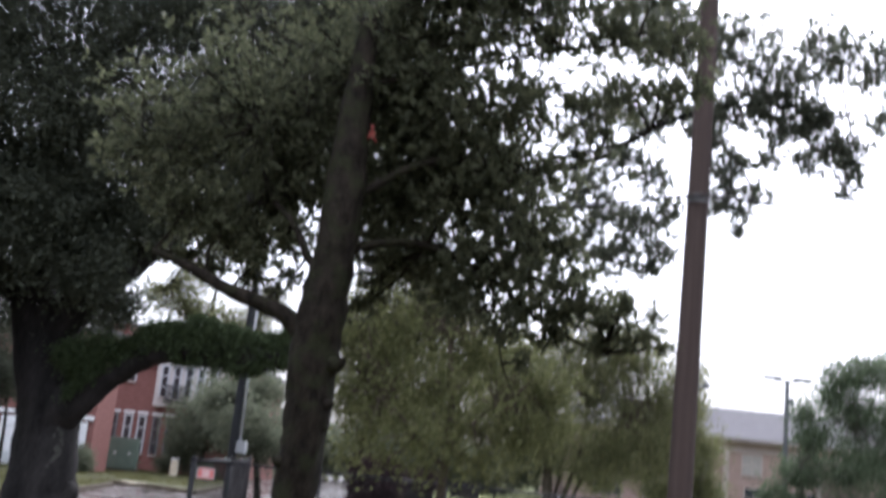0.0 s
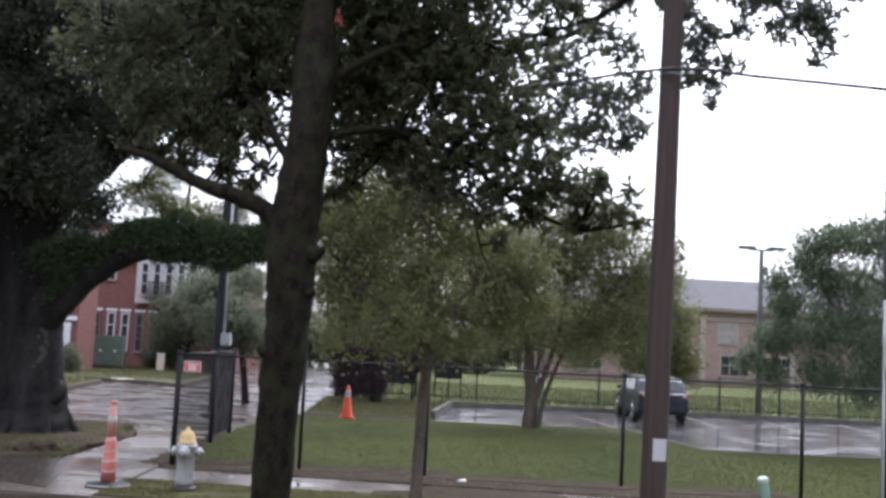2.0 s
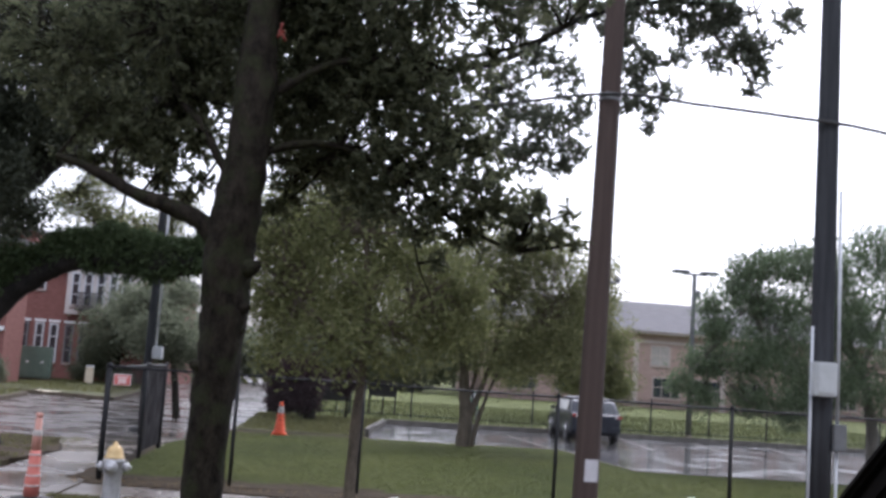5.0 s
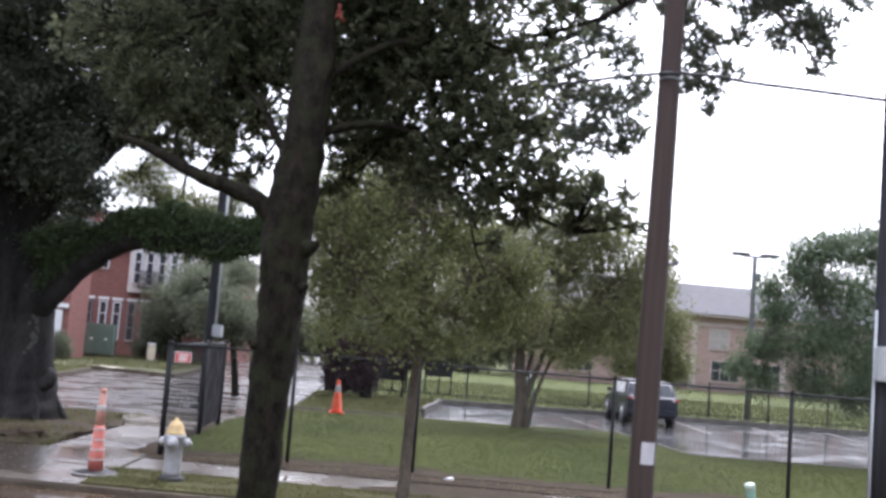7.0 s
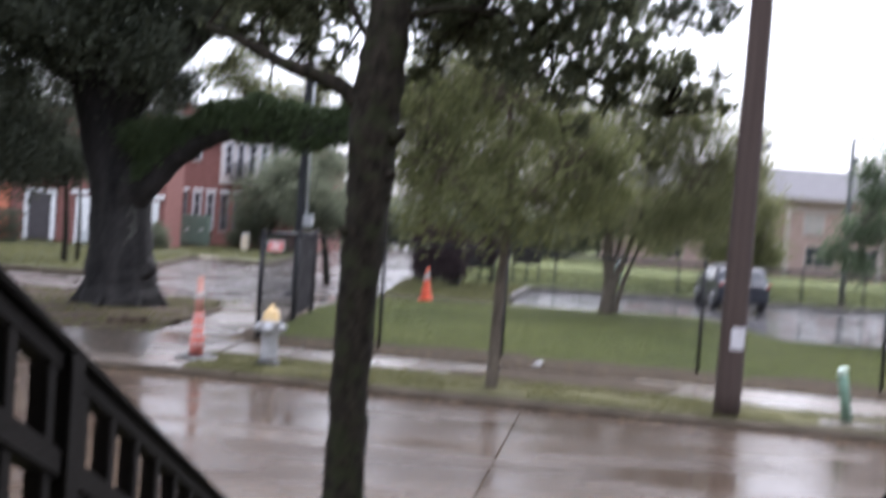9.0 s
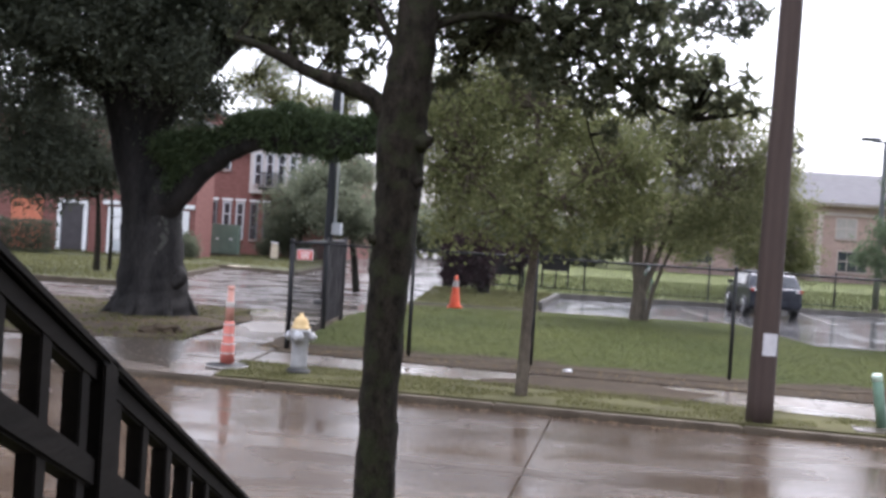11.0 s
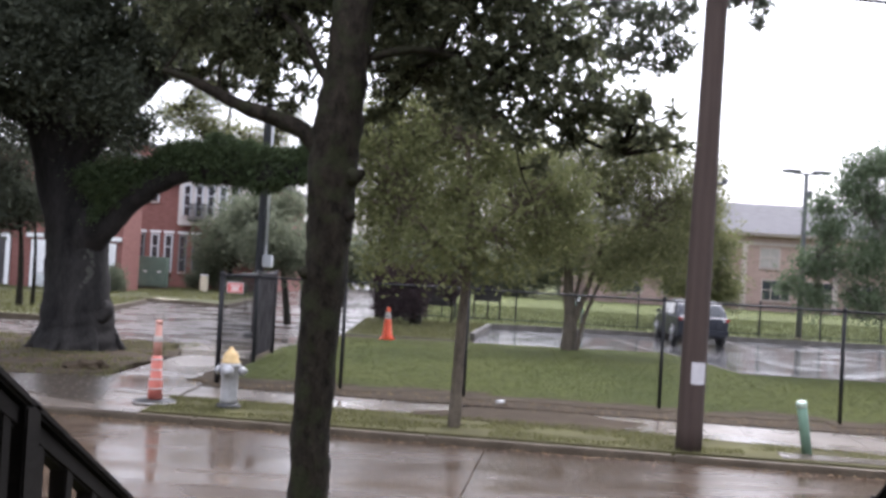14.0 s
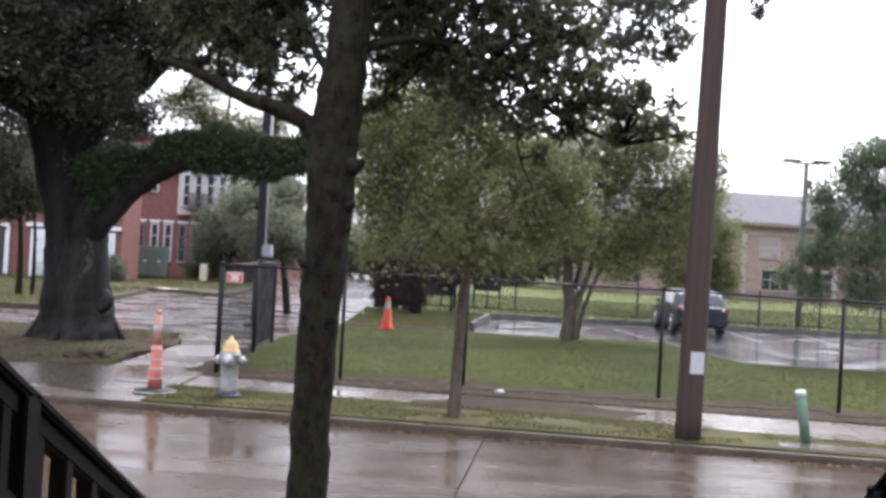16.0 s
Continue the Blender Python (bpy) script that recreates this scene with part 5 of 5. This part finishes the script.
gbox = thing("transformer_cabinet", "green steel transformer cabinet on the corner grass", "cabinet", at=(-15.4, 57.0, 0), turn=8)
part("plinth", box(-0.85, 0.85, -0.6, 0.6, -0.02, 0.12, 0.02), KERB, gbox)
part("body", box(-0.75, 0.75, -0.5, 0.5, 0.12, 1.75, 0.03), CABINET, gbox)
for x0, x1 in ((-0.72, -0.01), (0.01, 0.72)):
    dd = part("door", box(x0, x1, -0.53, -0.503, 0.2, 1.65, 0.01), CABINET, gbox)
    part("label_plate", box((x0 + x1) / 2 - 0.08, (x0 + x1) / 2 + 0.08, -0.537, -0.532, 0.9, 1.0), WHITE, dd)
wp = thing("marker_pillar", "squat cream marker pillar on the corner grass", "marker post", at=(-12.66, 57.2, 0))
part("pillar", box(-0.2, 0.2, -0.15, 0.15, -0.02, 0.85, 0.06), CREAM, wp)
part("cap", box(-0.22, 0.22, -0.17, 0.17, 0.85, 0.93, 0.03), WHITE, wp)
star = thing("ribbon_bow", "small red ribbon bow tied in the tree", "ribbon", at=(-0.4, 5.36, 3.76))
bm = bmesh.new()
for k in range(5):
    a = radians(90 + 72 * k)
    reach = (0.05, 0.018, 0.035, 0.055, 0.022)[k]
    moved_bm = rod((0, 0, 0), (0.8 * reach * math.cos(a), -0.01, reach * math.sin(a)), 0.008, 6)
    me = bpy.data.meshes.new("tmp")
    moved_bm.to_mesh(me)
    moved_bm.free()
    bm.from_mesh(me)
    bpy.data.meshes.remove(me)
part("loops", bm, RED_CLOTH, star)
lit = thing("litter_cup", "crushed white cup lying on the sidewalk", "litter", at=(1.05, 16.3, 0.03), turn=25)
part("cup", moved(lathe([(0.035, 0), (0.04, 0.06), (0.05, 0.12), (0.047, 0.125)], 12), Matrix.Scale(0.7, 4, (0, 0, 1)) @ Matrix.Rotation(radians(90), 4, "Y")), WHITE, lit)
ym = thing("yellow_marker", "bright yellow-green marker post in the field", "marker post", at=(6.3, 50.0, 0.0))
part("post", box(-0.03, 0.03, -0.03, 0.03, -0.05, 1.3, 0.005), DARK_GREY, ym)
part("panel", box(-0.08, 0.08, -0.05, -0.031, 1.2, 2.0, 0.008), YELLOW_SIGN, ym)
sw = thing("playground_sign", "small green and white board beyond the picket fence", "sign", at=(5.9, 43.5, 0.0))
part("board", box(-0.3, 0.3, -0.02, 0.02, 0.5, 1.2, 0.01), GREEN_PAINT, sw)
part("panel", box(-0.25, 0.2, -0.03, -0.021, 0.95, 1.15), WHITE, sw)
part("leg", box(-0.28, -0.22, 0.021, 0.06, -0.05, 1.2), DARK_GREY, sw)
part("leg", box(0.22, 0.28, 0.021, 0.06, -0.05, 1.2), DARK_GREY, sw)


# ---- the parked car ----
def car(at, turn):
    c = thing("parked_car", "dark blue-grey hatchback parked facing the field", "car", at=at, turn=turn)
    # side profile, nose towards +y: (y, z) of belt-line body and of the cabin
    low = [(-2.15, 0.42), (-2.2, 0.62), (-2.17, 0.95), (-2.05, 1.0), (0.95, 0.98), (1.7, 0.86), (2.1, 0.72), (2.18, 0.5), (2.1, 0.3), (-2.05, 0.28)]
    def extrude(profile, width_at, bevel):
        bm = bmesh.new()
        rings = []
        for s in (-1, -0.86, 0.86, 1):
            rings.append([bm.verts.new((s * width_at(y, z), y * (1 if abs(s) < 0.9 else 0.97), z if abs(s) < 0.9 else z * 0.985 + 0.01)) for y, z in profile])
        n = len(profile)
        for a, b in zip(rings, rings[1:]):
            for k in range(n):
                bm.faces.new((a[k], a[(k + 1) % n], b[(k + 1) % n], b[k])).smooth = True
        bm.faces.new(rings[0][::-1])
        bm.faces.new(rings[-1])
        bmesh.ops.recalc_face_normals(bm, faces=bm.faces)
        return bm
    body = part("body", extrude(low, lambda y, z: 0.9 - 0.06 * abs(y) / 2.2, 0), CAR_PAINT, c)
    bv = body.modifiers.new("soft_edges", "BEVEL")
    bv.width, bv.segments = 0.05, 3
    cabin = [(-2.06, 0.99), (-1.65, 1.4), (-1.15, 1.5), (-0.2, 1.52), (0.25, 1.42), (0.98, 0.98)]
    cab_ob = part("cabin", extrude(cabin, lambda y, z: 0.86 - 0.3 * max(0, z - 0.98), 0), CAR_PAINT, c)
    cv = cab_ob.modifiers.new("soft_edges", "BEVEL")
    cv.width, cv.segments = 0.04, 3
    def pane(name, pts):
        bm = bmesh.new()
        bm.faces.new([bm.verts.new(p) for p in pts])
        ob = part(name, bm, GLASS, cab_ob)
        ob.modifiers.new("thickness", "SOLIDIFY").thickness = 0.012
    pane("rear_window", [(-0.7, -2.02, 1.04), (0.7, -2.02, 1.04), (0.6, -1.69, 1.39), (-0.6, -1.69, 1.39)])
    for s in (-1, 1):
        pane("side_window", [(s * 0.875, -1.6, 1.05), (s * 0.875, -0.5, 1.04), (s * 0.74, -0.45, 1.42), (s * 0.76, -1.25, 1.4)])
        pane("side_window", [(s * 0.875, -0.42, 1.04), (s * 0.875, 0.7, 1.04), (s * 0.76, 0.2, 1.38), (s * 0.74, -0.38, 1.42)])
    pane("windscreen", [(-0.7, 0.99, 1.03), (0.7, 0.99, 1.03), (0.62, 0.33, 1.4), (-0.62, 0.33, 1.4)])
    for s in (-1, 1):
        part("tail_light", box(min(s * 0.66, s * 0.86), max(s * 0.66, s * 0.86), -2.225, -2.15, 0.86, 0.95, 0.02), TAIL_RED, c, "red tail light")
        # Reverse lens whose white paint also stands in for a bright reflection.
        part("reverse_lens_glint", box(min(s * 0.62, s * 0.72), max(s * 0.62, s * 0.72), -2.235, -2.226, 0.87, 0.93), WHITE, c)
        part("wing_mirror", box(min(s * 0.9, s * 1.04), max(s * 0.9, s * 1.04), 0.55, 0.66, 1.0, 1.12, 0.02), CAR_PAINT, c)
        for y in (-1.35, 1.35):
            wheel = part("wheel", moved(lathe([(0.12, -0.1), (0.3, -0.11), (0.33, -0.08), (0.335, 0.08), (0.3, 0.11), (0.12, 0.1)], 24), Matrix.Translation((s * 0.79, y, 0.33)) @ Matrix.Rotation(radians(90), 4, "Y")), RUBBER, c)
            part("rim", moved(lathe([(0.05, -0.01), (0.21, -0.008), (0.22, 0.0), (0.22, 0.02), (0.12, 0.015), (0.04, 0.03)], 20), Matrix.Translation((s * 0.895, y, 0.33)) @ Matrix.Rotation(radians(90 * s), 4, "Y")), CHROME, wheel)
    part("bumper", box(-0.82, 0.82, -2.27, -2.13, 0.36, 0.6, 0.05), CAR_PAINT, c)
    pl = part("number_plate", box(-0.16, 0.16, -2.215, -2.195, 0.7, 0.79, 0.004), WHITE, c)
    part("plate_bar", box(-0.12, 0.12, -2.221, -2.2165, 0.725, 0.765), DARK_GREY, pl)
    part("rear_wiper", rod((0, -2.04, 1.05), (0.35, -1.93, 1.17), 0.012, 6), RUBBER, c)
    return c


car((9.05, 37.0, -0.08), -1)


# ---- the porch steps the camera stands on ----
steps = thing("porch_steps", "dark wooden porch steps going down to the street", "steps")
part("landing", box(-1.0, 1.2, -1.6, 1.05, 0.93, 1.0, 0.01), RAIL_WOOD, steps)
for k in range(6):
    y, z = 1.06 + k * 0.36, 0.84 - k * 0.165
    part("tread", box(-0.95, 1.15, y, y + 0.37, z - 0.04, z, 0.006), RAIL_WOOD, steps)
    part("riser", box(-0.93, 1.13, y - 0.02, y, z - 0.0, z + 0.125), RAIL_WOOD, steps)
for x in (-0.95, 1.12):
    bm = bmesh.new()
    pr = [(1.0, 0.92), (3.25, -0.1), (3.0, -0.1), (1.0, 0.55)]
    a = [bm.verts.new((x, y, z)) for y, z in pr]
    b = [bm.verts.new((x + 0.03, y, z)) for y, z in pr]
    bm.faces.new(a)
    bm.faces.new(b[::-1])
    for k in range(4):
        bm.faces.new((a[k], b[k], b[(k + 1) % 4], a[(k + 1) % 4]))
    bmesh.ops.recalc_face_normals(bm, faces=bm.faces)
    part("stringer", bm, RAIL_WOOD, steps)
    for y in (-1.5, 0.95):
        part("support", box(x - 0.02, x + 0.06, y, y + 0.08, -0.1, 0.925), RAIL_WOOD, steps)


def stair_rail(x, label, z0, fall, end):
    """A sloping hand rail: cap, lower rail, balusters and end posts. Its top is z0 at y = 0 and falls by fall for each metre."""
    rail = thing("stair_railing", label, "railing", "railings of the steps")
    top = lambda y: z0 - fall * y
    def sloped(name, y0, y1, drop, h, w):
        bm = bmesh.new()
        q = []
        for y in (y0, y1):
            z = top(y) - drop
            q.append([bm.verts.new((x + s * w / 2, y, zz)) for s, zz in ((-1, z - h), (1, z - h), (1, z), (-1, z))])
        for k in range(4):
            bm.faces.new((q[0][k], q[0][(k + 1) % 4], q[1][(k + 1) % 4], q[1][k]))
        bm.faces.new(q[0][::-1])
        bm.faces.new(q[1])
        bmesh.ops.recalc_face_normals(bm, faces=bm.faces)
        bmesh.ops.bevel(bm, geom=list(bm.edges), offset=0.006, segments=2, affect="EDGES")
        part(name, bm, RAIL_WOOD, rail)
    sloped("hand_rail", 0.95, end, 0.018, 0.024, 0.07)
    sloped("sub_rail", 0.95, end, 0.042, 0.045, 0.04)
    sloped("lower_rail", 0.95, end - 0.1, 0.22, 0.06, 0.05)
    y = 1.15
    while y < end - 0.15:
        if abs(y - 1.91) > 0.07:
          part("baluster", box(x - 0.018, x + 0.018, y - 0.021, y + 0.021, top(y) - 0.86, top(y) - 0.07, 0.003), RAIL_WOOD, rail)
        y += 0.17
    for yy in (0.9, 1.91, end - 0.05):
        part("newel_post", box(x - 0.035, x + 0.035, yy - 0.035, yy + 0.035, max(-0.1, top(yy) - 1.05), top(yy) - 0.03, 0.004), RAIL_WOOD, rail)
    return rail


stair_rail(-0.75, "dark wooden stair railing with square balusters", 2.726, 0.475, 4.3)
stair_rail(0.86, "dark wooden stair railing on the other side of the steps", 3.185, 0.76, 2.9)
# Out-of-view house front and porch roof, added to keep sky light off the trees.
house = thing("unseen_house_front", "unseen house front and porch roof added to block sky light", "wall")
part("wall", box(-9, 9, -1.95, -1.7, -0.1, 8.0), BRICK_PALE, house)
part("unseen_porch_roof", box(-4.5, 4.5, -1.7, 1.3, 3.55, 3.7), RAIL_WOOD, house)
for x in (-4.4, 4.4):
    part("unseen_porch_post", box(x - 0.06, x + 0.06, 1.1, 1.22, -0.1, 3.55, 0.01), RAIL_WOOD, house)


# ---- loose ground cover ----
def blades(name, label, x0, x1, y0, y1, n, h, mat, z, keep, seed, width=0.012):
    g = np.random.default_rng(seed)
    p = np.c_[g.uniform(x0, x1, n), g.uniform(y0, y1, n)]
    p = p[[keep(x, y) for x, y in p]]
    k = len(p)
    a, hh = g.uniform(0, np.pi, k), h * g.uniform(0.5, 1.3, k)
    tip = g.normal(0, 0.35, (k, 2)) * hh[:, None]
    w = width * g.uniform(0.6, 1.4, k)
    base = np.c_[p, np.full(k, z)]
    off = np.c_[np.cos(a) * w, np.sin(a) * w, np.zeros(k)]
    v = np.stack([base - off, base + off, base + np.c_[tip, hh]], 1).reshape(-1, 3)
    f = np.arange(k)[:, None] * 3 + [0, 1, 2]
    tagged(from_arrays(name, v, f, mat), label, "grass", kind="stuff")


def patchy(x, y, cut):
    return noise.noise(Vector((x * 0.9, y * 1.6, 3.1))) > cut


blades("lawn_grass", "short wet lawn grass", -3.4, 12, 16.2, 29.5, 60000, 0.02, GRASS, 0.02,
       lambda x, y: y > 17.3 - 0.13 * x + 0.5 * noise.noise(Vector((x * 1.6, y * 2.0, 0))) and not (x > 6.6 and y > 24.0 - (0 if x > 7.2 else 5 * (x - 6.6) / 0.6 - 5.6)) and y < 28.9 + 0.1 * x, 11, 0.006)
blades("verge_grass", "worn grass tufts on the muddy verge", -3.7, 12, 11.4, 15.3, 60000, 0.045, GRASS_DRY, -0.005,
       lambda x, y: 13.2 < y + 0.13 * x < 14.68 and (x < 2 or y + 0.13 * x < 14.7 - 0.16 * (x - 2)) and patchy(x, y, -0.18) and not (3.95 < x < 5.95 and y + 0.13 * x < 13.75), 12, 0.007)
blades("lawn_far_grass", "rough grass patch beside the car park", -2.5, 2.0, 30.2, 39.5, 14000, 0.06, GRASS_DRY, 0.02, lambda x, y: x < 1.1 + 0.12 * max(0, y - 32), 13, 0.016)
blades("oak_grass", "thin grass and weeds under the oak", -13, -5.2, 16.8, 24, 11000, 0.05, GRASS_DRY, 0.012, lambda x, y: patchy(x, y, -0.1) and x < -5.4 + 0.1 * abs(y - 20), 14)
blades("field_grass", "long bright field grass", -1, 30, 39.8, 60, 30000, 0.08, GRASS_FIELD, 0.03, lambda x, y: True, 15, 0.03)
blades("corner_grass", "rough uneven grass in front of the houses", -22, -8.8, 31, 60, 26000, 0.11, GRASS_DRY, 0.0, lambda x, y: x < -11.1 - 0.08 * (y - 30.8) and y < 45 or (y > 47 and x < -9.4) and patchy(x * 0.6, y * 0.4, -0.2), 16, 0.02)
g = np.random.default_rng(21)
n = 2600
xs = g.uniform(-5, 10, n)
ys = np.where(g.random(n) < 0.25, 12.95 - 0.13 * xs - np.abs(g.normal(0, 0.12, n)), 16.4 - 0.13 * xs + g.normal(0, 0.3, n))
zs = np.where(ys < 13.02 - 0.13 * xs, -0.103, 0.014)
n2 = 1200
xs, ys, zs = np.r_[xs, g.uniform(-12, -5.5, n2)], np.r_[ys, g.uniform(17.2, 23.5, n2)], np.r_[zs, np.full(n2, 0.016)]
ok = ~((zs < 0) & (ys > 12.98 - 0.13 * xs))
v, f = leaf_arrays(np.c_[xs, ys, zs][ok], 0.06, g, 0.0, 0.5)
v[:, 2] = np.repeat(zs[ok], 4) + 0.35 * np.abs(v[:, 2] - np.repeat(zs[ok], 4))
tagged(from_arrays("fallen_leaves", v, f, LEAF_FALLEN), "brown fallen leaves along kerb and fence", "leaves", kind="stuff")
roots_mound = thing("root_mound", "dark clump of roots and earth beside the oak", "roots", at=(-5.9, 18.0, 0.0))
bm = bmesh.new()
bmesh.ops.create_icosphere(bm, subdivisions=3, radius=0.3)
for vtx in bm.verts:
    vtx.co = Vector((vtx.co.x * 1.3, vtx.co.y, vtx.co.z * 0.5)) * (1 + 0.5 * noise.noise(vtx.co * 6))
part("clod", bm, SOIL, roots_mound)

# ---- slabs of road and sidewalk ----
def slab_row(parent, name, y0, y1, x0, x1, length, z, thick, mat, gap, first):
    x = first
    while x > x0:
        x -= length
    while x < x1:
        a, b = x + gap / 2, x + length - gap / 2
        s0, s1 = 0.13 * (y0 - 13), 0.13 * (y1 - 13)
        sheet(name, [(a + s0, street_y(y0, a + s0) + gap / 2), (b + s0, street_y(y0, b + s0) + gap / 2), (b + s1, street_y(y1, b + s1) - gap / 2), (a + s1, street_y(y1, a + s1) - gap / 2)], z, mat, thick, parent)
        x += length


slab_row(road, "slab", 6.3, 9.65, -30, 30, 4.6, -0.11, 0.04, ROAD, 0.02, 0.73)
slab_row(road, "slab", 9.65, 13.0, -30, 30, 4.6, -0.11, 0.04, ROAD, 0.02, 0.73)
structure(sheet("sidewalk_apron", [(2.0, street_y(14.7, 2.0)), (3.6, street_y(14.42, 3.6)), (6, street_y(14.08, 6)), (12, street_y(13.75, 12)), (12, street_y(14.7, 12))], 0.0, WALK, 0.15), "wet concrete apron where the sidewalk widens", "pavement")
walkway = structure(new("sidewalk"), "wet grey concrete sidewalk in square slabs", "pavement")
slab_row(walkway, "slab", 14.72, 15.95, -3.5, 30, 1.5, 0.0, 0.15, WALK, 0.012, 4.15)
